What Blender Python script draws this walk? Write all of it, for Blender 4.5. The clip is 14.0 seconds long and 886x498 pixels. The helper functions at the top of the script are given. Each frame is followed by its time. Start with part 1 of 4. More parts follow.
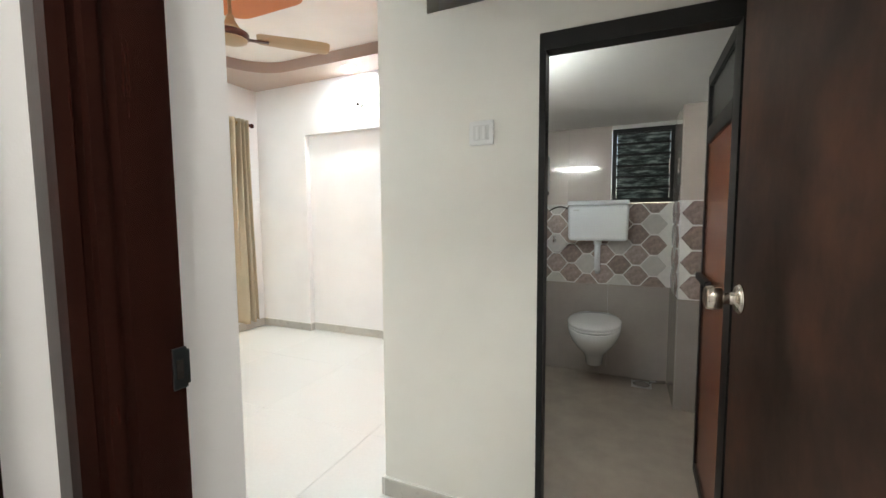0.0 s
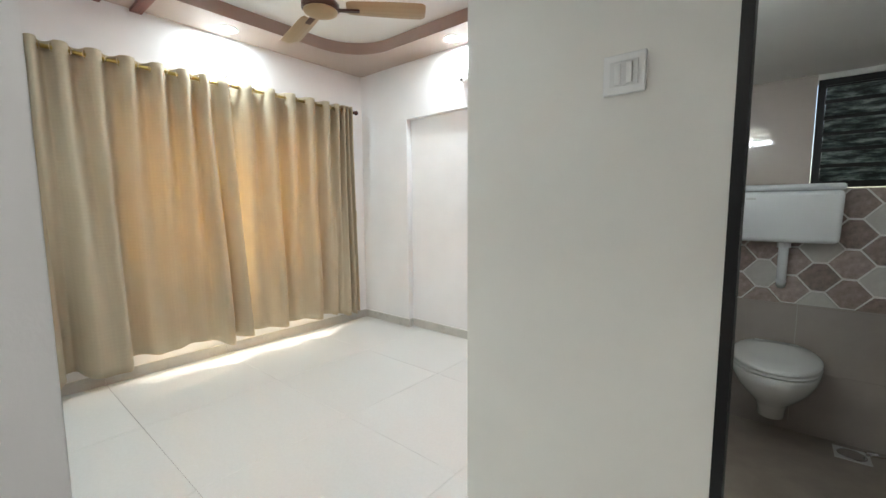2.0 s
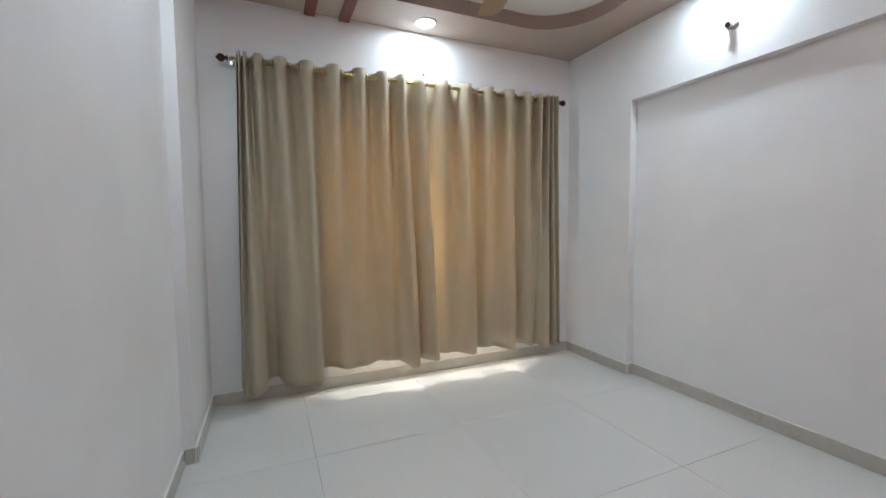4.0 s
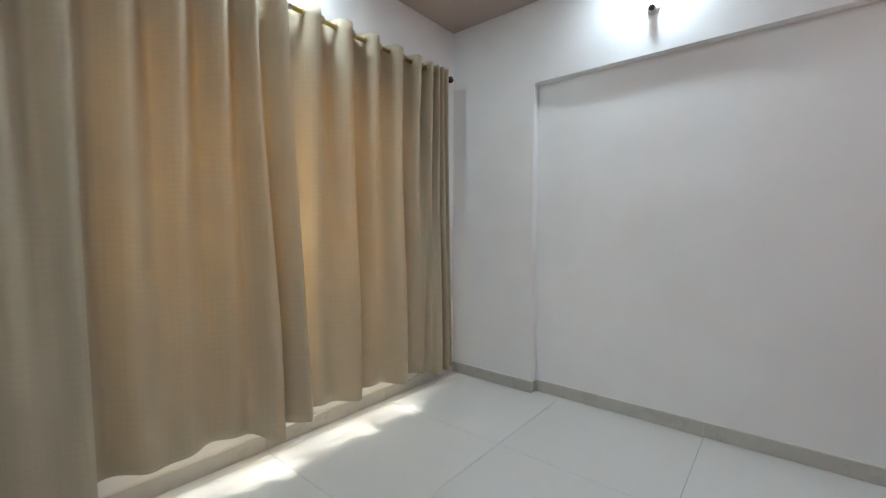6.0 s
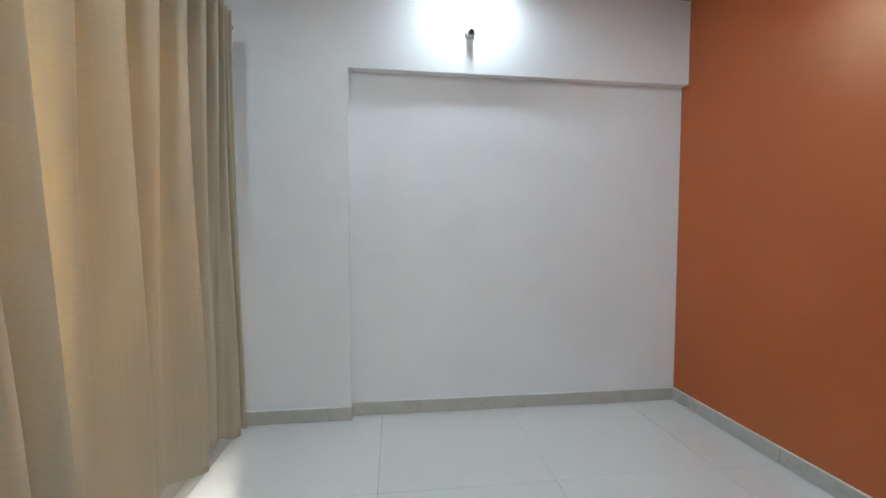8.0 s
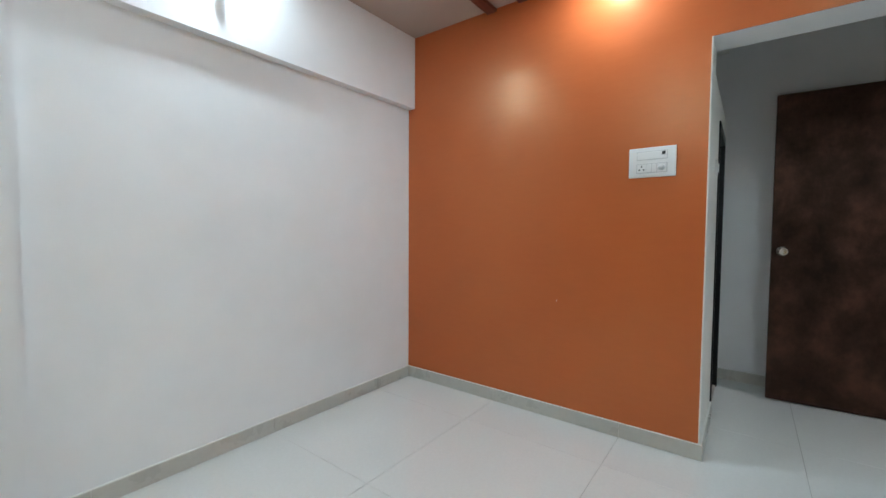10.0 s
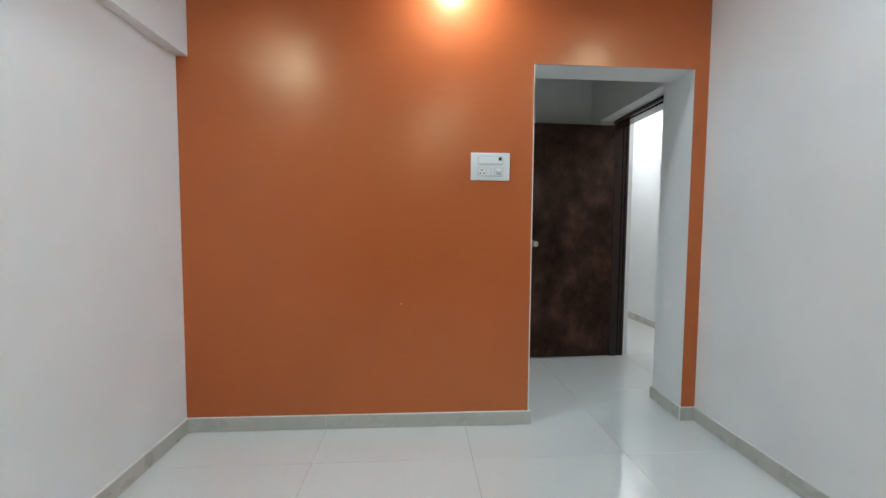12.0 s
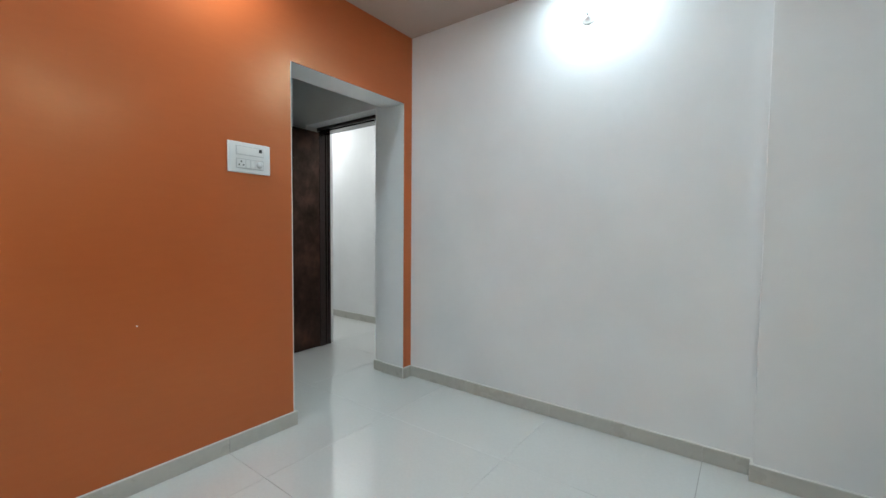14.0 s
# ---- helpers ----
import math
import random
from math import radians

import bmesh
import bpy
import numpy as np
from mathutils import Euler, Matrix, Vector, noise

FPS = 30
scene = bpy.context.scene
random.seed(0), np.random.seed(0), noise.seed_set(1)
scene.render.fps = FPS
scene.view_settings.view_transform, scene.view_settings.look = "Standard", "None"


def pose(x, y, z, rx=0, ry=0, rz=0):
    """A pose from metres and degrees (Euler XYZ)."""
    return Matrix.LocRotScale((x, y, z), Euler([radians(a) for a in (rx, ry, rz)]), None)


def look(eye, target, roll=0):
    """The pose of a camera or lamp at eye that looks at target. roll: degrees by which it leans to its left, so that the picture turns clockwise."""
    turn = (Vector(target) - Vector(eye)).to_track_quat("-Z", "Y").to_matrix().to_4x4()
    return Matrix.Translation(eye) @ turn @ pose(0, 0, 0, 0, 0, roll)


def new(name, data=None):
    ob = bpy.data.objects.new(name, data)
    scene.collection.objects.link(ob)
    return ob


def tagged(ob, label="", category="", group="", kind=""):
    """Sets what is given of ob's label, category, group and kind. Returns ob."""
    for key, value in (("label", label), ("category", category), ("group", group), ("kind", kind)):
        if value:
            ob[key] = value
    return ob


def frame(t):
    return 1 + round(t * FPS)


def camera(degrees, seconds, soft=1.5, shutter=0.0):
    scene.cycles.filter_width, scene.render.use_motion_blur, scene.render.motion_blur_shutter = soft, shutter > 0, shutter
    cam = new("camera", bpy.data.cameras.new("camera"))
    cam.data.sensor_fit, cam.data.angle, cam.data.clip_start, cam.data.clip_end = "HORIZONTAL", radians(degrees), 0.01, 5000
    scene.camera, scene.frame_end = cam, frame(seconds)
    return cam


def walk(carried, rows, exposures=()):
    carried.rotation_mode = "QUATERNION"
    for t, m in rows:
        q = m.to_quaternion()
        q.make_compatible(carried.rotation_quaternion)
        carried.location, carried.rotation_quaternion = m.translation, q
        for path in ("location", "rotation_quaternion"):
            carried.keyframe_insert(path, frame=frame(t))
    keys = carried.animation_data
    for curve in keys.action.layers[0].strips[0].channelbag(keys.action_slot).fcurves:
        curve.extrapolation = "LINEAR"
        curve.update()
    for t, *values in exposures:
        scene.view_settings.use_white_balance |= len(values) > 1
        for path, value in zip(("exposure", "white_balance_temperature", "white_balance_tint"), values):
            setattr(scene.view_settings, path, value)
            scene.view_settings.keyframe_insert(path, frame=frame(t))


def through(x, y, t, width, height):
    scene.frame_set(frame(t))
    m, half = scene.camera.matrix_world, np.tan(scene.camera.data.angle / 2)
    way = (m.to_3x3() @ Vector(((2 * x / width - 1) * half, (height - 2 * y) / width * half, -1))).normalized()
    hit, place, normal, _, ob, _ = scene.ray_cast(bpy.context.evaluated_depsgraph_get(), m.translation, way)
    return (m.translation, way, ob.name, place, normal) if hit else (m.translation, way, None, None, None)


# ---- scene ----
cam = camera(95.0, 14.0, 1.5)
PATH = [
    (0, (0.103, 0.254, 1.206), (-0.714, 2.073, 1.051), -0.4),
    (0.5, (0.055, 0.274, 1.211), (-0.535, 2.176, 1.029), -0.1),
    (1, (0.016, 0.4, 1.204), (-0.617, 2.287, 1.012), -0.1),
    (1.5, (-0.022, 0.567, 1.212), (-0.972, 2.315, 1.012), -0.1),
    (2, (-0.092, 0.702, 1.217), (-1.368, 2.228, 1.011), -0.3),
    (2.5, (-0.188, 0.833, 1.22), (-1.724, 2.1, 1.027), -0.4),
    (3, (-0.312, 0.952, 1.207), (-2.029, 1.964, 1.044), -0.6),
    (3.2, (-0.378, 0.985, 1.204), (-2.139, 1.92, 1.053), -0.6),
    (4.3, (-0.83, 1.12, 1.155), (-2.67, 1.9, 1.03), -0.5),
    (5.5, (-1.407, 1.16, 1.105), (-2.962, 2.414, 1.011), -0.3),
    (6, (-1.681, 1.12, 1.092), (-2.959, 2.653, 1.006), 0.1),
    (6.5, (-1.92, 1.123, 1.096), (-2.872, 2.879, 1.01), 0.1),
    (7, (-2.16, 1.13, 1.111), (-2.739, 3.044, 1.019), 0.3),
    (7.5, (-2.451, 1.13, 1.133), (-2.612, 3.12, 1.037), 0.3),
    (8, (-2.7, 1.159, 1.124), (-2.458, 3.142, 1.039), 0.2),
    (8.5, (-2.906, 1.186, 1.129), (-2.255, 3.075, 1.055), 0.2),
    (9, (-3.057, 1.225, 1.132), (-2.034, 2.945, 1.054), 0.2),
    (9.2, (-3.091, 1.262, 1.13), (-1.938, 2.894, 1.05), 0.2),
    (10.3, (-3.205, 1.65, 1.16), (-1.49, 2.67, 1.06), 0.3),
    (11.5, (-3.169, 2.137, 1.195), (-1.189, 2.391, 1.064), 0.2),
    (12, (-3.138, 2.357, 1.178), (-1.146, 2.231, 1.058), 0.4),
    (12.5, (-3.123, 2.564, 1.154), (-1.194, 2.046, 1.051), 0.5),
    (13, (-3.079, 2.739, 1.152), (-1.297, 1.837, 1.047), 0.4),
    (13.5, (-3.01, 2.886, 1.155), (-1.49, 1.59, 1.057), 0.5),
    (14, (-2.906, 3.046, 1.152), (-1.712, 1.444, 1.054), 0.5),
]
EXPOSURES = [(0, 2.18, 7400, 11), (1.0, 2.05, 7350, 11), (1.5, 1.74, 7250, 10), (2.0, 1.74, 7050, 10), (2.4, 1.7, 6900, 11), (3, 1.3, 6500, 12), (5.5, 0.93, 6550, 9), (7.5, 1.03, 6300, 8), (9, 1.2, 6350, 7), (11.5, 1.4, 6400, 6), (14, 1.24, 6450, 5)]
walk(cam, [(t, look(eye, aim, roll)) for t, eye, aim, roll in PATH], EXPOSURES)

# ---- light of day ----
world = bpy.data.worlds.new("sky")
scene.world = world
world.use_nodes = True
sky = world.node_tree.nodes.new("ShaderNodeTexSky")
sky.sky_type, sky.sun_disc, sky.sun_elevation, sky.sun_rotation = "NISHITA", False, radians(48), radians(270)
back = world.node_tree.nodes["Background"]
back.inputs["Strength"].default_value = 0.12
world.node_tree.links.new(sky.outputs[0], back.inputs["Color"])

day = bpy.data.lights.new("window_daylight", "AREA")
day.shape, day.size, day.size_y, day.energy, day.color = "RECTANGLE", 1.7, 1.35, 31, (1.0, 0.95, 0.87)
day_ob = new("window_daylight", day)
day_ob.matrix_world = look((-3.98, 2.25, 1.42), (0, 2.25, 1.42))

sun = bpy.data.lights.new("sun", "SUN")
sun.energy, sun.angle, sun.color = 1.3, radians(1.5), (1.0, 0.94, 0.84)
sun_ob = new("sun", sun)
sun_ob.matrix_world = look((-7.0, 2.2, 5.737), (-3.5, 2.2, 1.85))

DOWNLIGHT, DISC, TUBE, HALL = 3.3, 18, 28, 28     # watts of a downlight; strength of the glowing faces (HALL: added lamps, unseen)

# ---- materials ----


def material(name, base, rough=0.5, metal=0.0, **more):
    m = bpy.data.materials.new(name)
    m.use_nodes = True
    p = m.node_tree.nodes["Principled BSDF"]
    p.inputs["Base Color"].default_value = (*base, 1)
    p.inputs["Roughness"].default_value = rough
    p.inputs["Metallic"].default_value = metal
    for key, value in more.items():
        p.inputs[key.replace("_", " ")].default_value = value
    return m


def node(m, kind, **inputs):
    n = m.node_tree.nodes.new(kind)
    for key, value in inputs.items():
        n.inputs[key.replace("_", " ")].default_value = value
    return n


def join(m, a, b):
    m.node_tree.links.new(a, b)


def coords(m, scale=(1, 1, 1), turn=(0, 0, 0), source="Object"):
    tc, mp = node(m, "ShaderNodeTexCoord"), node(m, "ShaderNodeMapping")
    mp.inputs["Scale"].default_value = scale
    mp.inputs["Rotation"].default_value = [radians(a) for a in turn]
    join(m, tc.outputs[source], mp.inputs["Vector"])
    return mp.outputs["Vector"]


def noise_tex(m, vec, scale, detail=4.0, rough=0.55):
    n = node(m, "ShaderNodeTexNoise", Scale=scale, Detail=detail, Roughness=rough)
    join(m, vec, n.inputs["Vector"])
    return n.outputs["Fac"]


def ramp(m, fac, stops):
    r = node(m, "ShaderNodeValToRGB")
    while len(r.color_ramp.elements) < len(stops):
        r.color_ramp.elements.new(0.5)
    for e, (at, col) in zip(r.color_ramp.elements, stops):
        e.position, e.color = at, (*col, 1)
    join(m, fac, r.inputs["Fac"])
    return r.outputs["Color"]


def mixed(m, fac, a, b, mode="MIX"):
    n = m.node_tree.nodes.new("ShaderNodeMix")
    n.data_type, n.blend_type = "RGBA", mode
    for value, socket in ((fac, n.inputs[0]), (a, n.inputs[6]), (b, n.inputs[7])):
        if hasattr(value, "links"):
            join(m, value, socket)
        elif isinstance(value, tuple):
            socket.default_value = (*value, 1)
        else:
            socket.default_value = value
    return n.outputs[2]


def bump(m, fac, strength=0.1, depth=0.002, normal=None):
    b = node(m, "ShaderNodeBump", Strength=strength, Distance=depth)
    join(m, fac, b.inputs["Height"])
    if normal is not None:
        join(m, normal, b.inputs["Normal"])
    join(m, b.outputs["Normal"], m.node_tree.nodes["Principled BSDF"].inputs["Normal"])
    return b.outputs["Normal"]


def paint(name, base, rough, spread=0.05, grain=0.12):
    """Wall paint: roller grain, faint clouds of tone, uneven gloss."""
    m = material(name, base, rough)
    p = m.node_tree.nodes["Principled BSDF"]
    vec = coords(m)
    cloud = noise_tex(m, vec, 1.7, 5)
    low = tuple(c * (1 - spread) for c in base)
    high = tuple(min(1, c * (1 + spread * 0.6)) for c in base)
    join(m, ramp(m, cloud, [(0.3, low), (0.7, high)]), p.inputs["Base Color"])
    rr = node(m, "ShaderNodeMapRange", To_Min=rough - 0.06, To_Max=rough + 0.08)
    join(m, noise_tex(m, vec, 6, 4), rr.inputs["Value"])
    join(m, rr.outputs[0], p.inputs["Roughness"])
    n1 = bump(m, noise_tex(m, vec, 2.2, 3), 0.25, 0.006)
    bump(m, noise_tex(m, vec, 320, 3), grain, 0.0012, n1)
    return m


def orange_paint():
    """Glossy orange paint with sideways brush marks."""
    m = material("orange_paint", (0.6, 0.15, 0.04), 0.3)
    p = m.node_tree.nodes["Principled BSDF"]
    p.inputs["Specular Tint"].default_value = (1.0, 0.80, 0.46, 1)
    p.inputs["Specular IOR Level"].default_value = 1.0
    vec = coords(m)
    cloud = noise_tex(m, vec, 1.3, 2, 0.4)
    brush = noise_tex(m, coords(m, (1, 3.0, 16)), 2.5, 5, 0.6)
    tone = mixed(m, 0.3, cloud, brush)
    join(m, ramp(m, tone, [(0.25, (0.48, 0.100, 0.028)), (0.75, (0.535, 0.124, 0.036))]), p.inputs["Base Color"])
    rr = node(m, "ShaderNodeMapRange", To_Min=0.25, To_Max=0.35)
    join(m, tone, rr.inputs["Value"])
    join(m, rr.outputs[0], p.inputs["Roughness"])
    wavy = bump(m, noise_tex(m, coords(m, (1, 1, 2.2)), 5, 3, 0.45), 0.32, 0.006)
    bump(m, noise_tex(m, coords(m, (1, 1, 5)), 14, 5, 0.6), 0.26, 0.002, wavy)
    return m


def floor_tile():
    """Polished white vitrified tile with a faint grain, a little different from piece to piece."""
    m = material("polished_tile", (0.76, 0.76, 0.73), 0.09, IOR=1.9)
    p = m.node_tree.nodes["Principled BSDF"]
    vec = coords(m)
    info = node(m, "ShaderNodeObjectInfo")
    speck = ramp(m, noise_tex(m, vec, 60, 4), [(0.35, (0.745, 0.75, 0.73)), (0.65, (0.77, 0.775, 0.755))])
    tint = ramp(m, info.outputs["Random"], [(0, (0.95, 0.955, 0.95)), (1, (1.0, 1.0, 0.99))])
    join(m, mixed(m, 1.0, speck, tint, "MULTIPLY"), p.inputs["Base Color"])
    rr = node(m, "ShaderNodeMapRange", To_Min=0.015, To_Max=0.06)
    join(m, noise_tex(m, vec, 3.0, 5), rr.inputs["Value"])
    join(m, rr.outputs[0], p.inputs["Roughness"])
    bump(m, noise_tex(m, vec, 1.6, 2), 0.05, 0.004)
    return m


def stone(name, base, rough, scale=14, spread=0.12):
    m = material(name, base, rough)
    p = m.node_tree.nodes["Principled BSDF"]
    vec = coords(m)
    fac = noise_tex(m, vec, scale, 6, 0.6)
    col = ramp(m, fac, [(0.3, tuple(c * (1 - spread) for c in base)), (0.7, tuple(min(1, c * (1 + spread)) for c in base))])
    join(m, col, p.inputs["Base Color"])
    rr = node(m, "ShaderNodeMapRange", To_Min=max(0.03, rough - 0.08), To_Max=rough + 0.1)
    join(m, noise_tex(m, vec, scale * 0.4, 4), rr.inputs["Value"])
    join(m, rr.outputs[0], p.inputs["Roughness"])
    return m


def timber(name, dark, light, rough, along=(1, 1, 0.12), scale=26):
    m = material(name, dark, rough)
    p = m.node_tree.nodes["Principled BSDF"]
    vec = coords(m, along)
    grain = noise_tex(m, vec, scale, 6, 0.65)
    join(m, ramp(m, grain, [(0.32, dark), (0.68, light)]), p.inputs["Base Color"])
    bump(m, grain, 0.2, 0.001)
    return m


def leaf_laminate():
    """Dark brown door skin with cloudy red-brown patches and faint smears; the patches are glossier."""
    m = material("door_laminate", (0.04, 0.015, 0.01), 0.42)
    p = m.node_tree.nodes["Principled BSDF"]
    p.inputs["Specular Tint"].default_value = (1.0, 0.66, 0.5, 1)
    vec = coords(m, (1, 1, 0.9))
    patch = noise_tex(m, vec, 4.5, 5, 0.6)
    fine = noise_tex(m, coords(m, (1, 1, 0.5)), 40, 5)
    tone = mixed(m, 0.12, patch, fine)
    join(m, ramp(m, tone, [(0.36, (0.0095, 0.004, 0.003)), (0.5, (0.02, 0.007, 0.0046)), (0.66, (0.056, 0.0185, 0.0105))]), p.inputs["Base Color"])
    gloss = node(m, "ShaderNodeMapRange", From_Min=0.36, From_Max=0.66, To_Min=0.3, To_Max=0.75)
    join(m, tone, gloss.inputs["Value"])
    join(m, gloss.outputs[0], p.inputs["Specular IOR Level"])
    rr = node(m, "ShaderNodeMapRange", To_Min=0.42, To_Max=0.6)
    join(m, patch, rr.inputs["Value"])
    join(m, rr.outputs[0], p.inputs["Roughness"])
    bump(m, fine, 0.12, 0.0008)
    return m


def curtain_cloth(name, through):
    """Beige woven cloth with a small lozenge figure; light from behind shines through it."""
    m = material(name, (0.5, 0.42, 0.30), 0.75)
    p = m.node_tree.nodes["Principled BSDF"]
    vec = coords(m, (1, 1, 1), (0, 0, 45), "UV")
    check = node(m, "ShaderNodeTexChecker", Scale=58.0)
    check.inputs["Color1"].default_value, check.inputs["Color2"].default_value = (1, 1, 1, 1), (0, 0, 0, 1)
    join(m, vec, check.inputs["Vector"])
    weave = noise_tex(m, coords(m, (1, 1, 1), (0, 0, 0), "UV"), 900, 2)
    cloud = noise_tex(m, coords(m, (1, 1, 1), (0, 0, 0), "UV"), 3.0, 3)
    tone = mixed(m, 0.25, ramp(m, cloud, [(0.3, (0.52, 0.445, 0.315)), (0.7, (0.58, 0.497, 0.36))]), ramp(m, weave, [(0.3, (0.47, 0.40, 0.28)), (0.7, (0.61, 0.523, 0.38))]))
    shown = ramp(m, noise_tex(m, coords(m, (1, 0.5, 1), (0, 0, 0), "UV"), 6.0, 2), [(0.38, (0.4, 0.4, 0.4)), (0.58, (1, 1, 1))])
    figure = mixed(m, 1.0, check.outputs["Color"], shown, "MULTIPLY")
    figured = mixed(m, ramp(m, figure, [(0, (0, 0, 0)), (1, (0.03, 0.03, 0.03))]), tone, (0.70, 0.61, 0.46))
    join(m, figured, p.inputs["Base Color"])
    p.inputs["Sheen Weight"].default_value = 0.15
    bump(m, figure, 0.04, 0.001)
    glow = node(m, "ShaderNodeBsdfTranslucent")
    dense = mixed(m, figure, (0.84, 0.685, 0.335), (1.0, 0.84, 0.435))
    join(m, mixed(m, 1.0, tone, dense, "MULTIPLY"), glow.inputs["Color"])
    mix = node(m, "ShaderNodeMixShader", Fac=through)
    out = m.node_tree.nodes["Material Output"]
    join(m, p.outputs[0], mix.inputs[1])
    join(m, glow.outputs[0], mix.inputs[2])
    join(m, mix.outputs[0], out.inputs["Surface"])
    return m


def lamp_face(name, colour, strength):
    m = material(name, (0.9, 0.9, 0.9), 0.4)
    p = m.node_tree.nodes["Principled BSDF"]
    p.inputs["Emission Color"].default_value = (*colour, 1)
    p.inputs["Emission Strength"].default_value = strength
    return m


def glass_pane(name, tint, rough):
    return material(name, tint, rough, Transmission_Weight=1.0, IOR=1.45)


def hexagon_glaze():
    """Mottled brown glaze, pale on some tiles and dark on others."""
    m = stone("brown_hexagon", (0.31, 0.24, 0.215), 0.2, 40, 0.3)
    p = m.node_tree.nodes["Principled BSDF"]
    mottled = p.inputs["Base Color"].links[0].from_socket
    own = ramp(m, node(m, "ShaderNodeObjectInfo").outputs["Random"], [(0.0, (0.82, 0.8, 0.8)), (0.5, (1.0, 1.0, 1.0)), (1.0, (1.45, 1.5, 1.5))])
    join(m, mixed(m, 1.0, mottled, own, "MULTIPLY"), p.inputs["Base Color"])
    return m


WHITE = paint("white_wall_paint", (0.87, 0.865, 0.86), 0.5)
CREAM = paint("passage_wall_paint", (0.80, 0.78, 0.72), 0.5)
ORANGE = orange_paint()
BORDER = paint("beige_ceiling_paint", (0.50, 0.40, 0.34), 0.55, 0.04)
FASCIA = paint("mauve_brown_paint", (0.36, 0.26, 0.22), 0.55, 0.04)
CEIL_WHITE = paint("white_ceiling_paint", (0.84, 0.825, 0.79), 0.6)
MEDALLION = paint("orange_ceiling_paint", (0.62, 0.22, 0.09), 0.55)
TILE = floor_tile()
GROUT = stone("tile_grout", (0.30, 0.29, 0.27), 0.85, 60)
SKIRT = stone("skirting_tile", (0.53, 0.51, 0.46), 0.28, 18, 0.04)
SILL = stone("window_sill_stone", (0.48, 0.44, 0.40), 0.25, 20, 0.15)
SKIRT_TOP = material("skirting_joint_filler", (0.78, 0.77, 0.73), 0.7)
DARKWOOD = timber("dark_polished_frame", (0.017, 0.0058, 0.0044), (0.030, 0.0095, 0.0066), 0.2)
REDWOOD = timber("red_brown_ceiling_strip", (0.11, 0.024, 0.013), (0.24, 0.062, 0.03), 0.32, (0.12, 1, 1))
LAMINATE = leaf_laminate()
CLOTH = curtain_cloth("curtain_cloth", 0.19)
HEM = curtain_cloth("curtain_hem_cloth", 0.14)
BRASS = material("brushed_gold_rod", (0.55, 0.40, 0.13), 0.32, 1.0)
EYELET = material("champagne_eyelet", (0.82, 0.72, 0.52), 0.22, 1.0)
STEEL = material("brushed_steel", (0.52, 0.48, 0.42), 0.2, 1.0)
GUNMETAL = material("tarnished_steel", (0.09, 0.115, 0.125), 0.3, 0.9)
CHROME = material("bright_chrome", (0.75, 0.75, 0.76), 0.1, 1.0)
ALU = material("dark_window_aluminium", (0.10, 0.08, 0.07), 0.4, 0.7)
FINIAL = material("dark_red_finial", (0.06, 0.014, 0.012), 0.25)
PLASTIC = material("white_switch_plastic", (0.82, 0.82, 0.80), 0.3)
PLASTIC_GAP_SHADE = material("switch_plastic_gap_shade", (0.73, 0.73, 0.71), 0.35)
PLASTIC_GREY = material("pale_grey_plastic", (0.62, 0.62, 0.61), 0.35)
SOCKET = material("dark_socket_hole", (0.02, 0.018, 0.016), 0.5)
FAN_BEIGE = material("fan_beige_enamel", (0.42, 0.31, 0.18), 0.35)
FAN_BROWN = material("fan_brown_enamel", (0.07, 0.028, 0.02), 0.3)
CERAMIC = material("white_sanitary_ceramic", (0.80, 0.80, 0.78), 0.08, IOR=1.5)
CISTERN = material("white_cistern_plastic", (0.80, 0.82, 0.83), 0.25)
BLACKPVC = material("black_painted_frame", (0.008, 0.0075, 0.0075), 0.45, Specular_IOR_Level=0.3)
GREYPANEL = material("dark_grey_panel", (0.035, 0.037, 0.036), 0.25)
REDDOOR = timber("red_brown_door_panel", (0.17, 0.045, 0.02), (0.26, 0.075, 0.035), 0.26)
TAUPE = stone("taupe_wall_tile", (0.36, 0.315, 0.285), 0.12, 5, 0.06)
BEIGE_TILE = stone("beige_gloss_tile", (0.50, 0.43, 0.385), 0.0, 4, 0.05)
WC_FLOOR = stone("matt_taupe_floor_tile", (0.32, 0.265, 0.22), 0.35, 7, 0.12)
HEX_WHITE = stone("white_hexagon", (0.56, 0.54, 0.51), 0.2, 30, 0.08)
HEX_BROWN = hexagon_glaze()
HEX_LINE = stone("pale_band_ground", (0.74, 0.72, 0.69), 0.3, 25, 0.06)
CLEAR = glass_pane("clear_window_glass", (0.95, 0.97, 0.96), 0.02)
COOL = lamp_face("cool_downlight_face", (0.72, 0.88, 1.0), DISC)
TUBE_FACE = lamp_face("tube_light_face", (0.74, 0.89, 1.0), TUBE)
HALL_FACE = lamp_face("added_hall_light_face", (0.92, 0.96, 1.0), HALL)


def louvre_glass():
    """Frosted louvre glass, blotched with grime."""
    m = material("grimy_louvre_glass", (0.2, 0.24, 0.23), 0.3)
    p = m.node_tree.nodes["Principled BSDF"]
    fac = noise_tex(m, coords(m, (0.35, 1.6, 1.6)), 26, 6, 0.68)
    join(m, ramp(m, fac, [(0.42, (0.012, 0.016, 0.016)), (0.52, (0.09, 0.12, 0.115)), (0.66, (0.42, 0.50, 0.48))]), p.inputs["Base Color"])
    return m


LOUVRE = louvre_glass()

# ---- building helpers ----


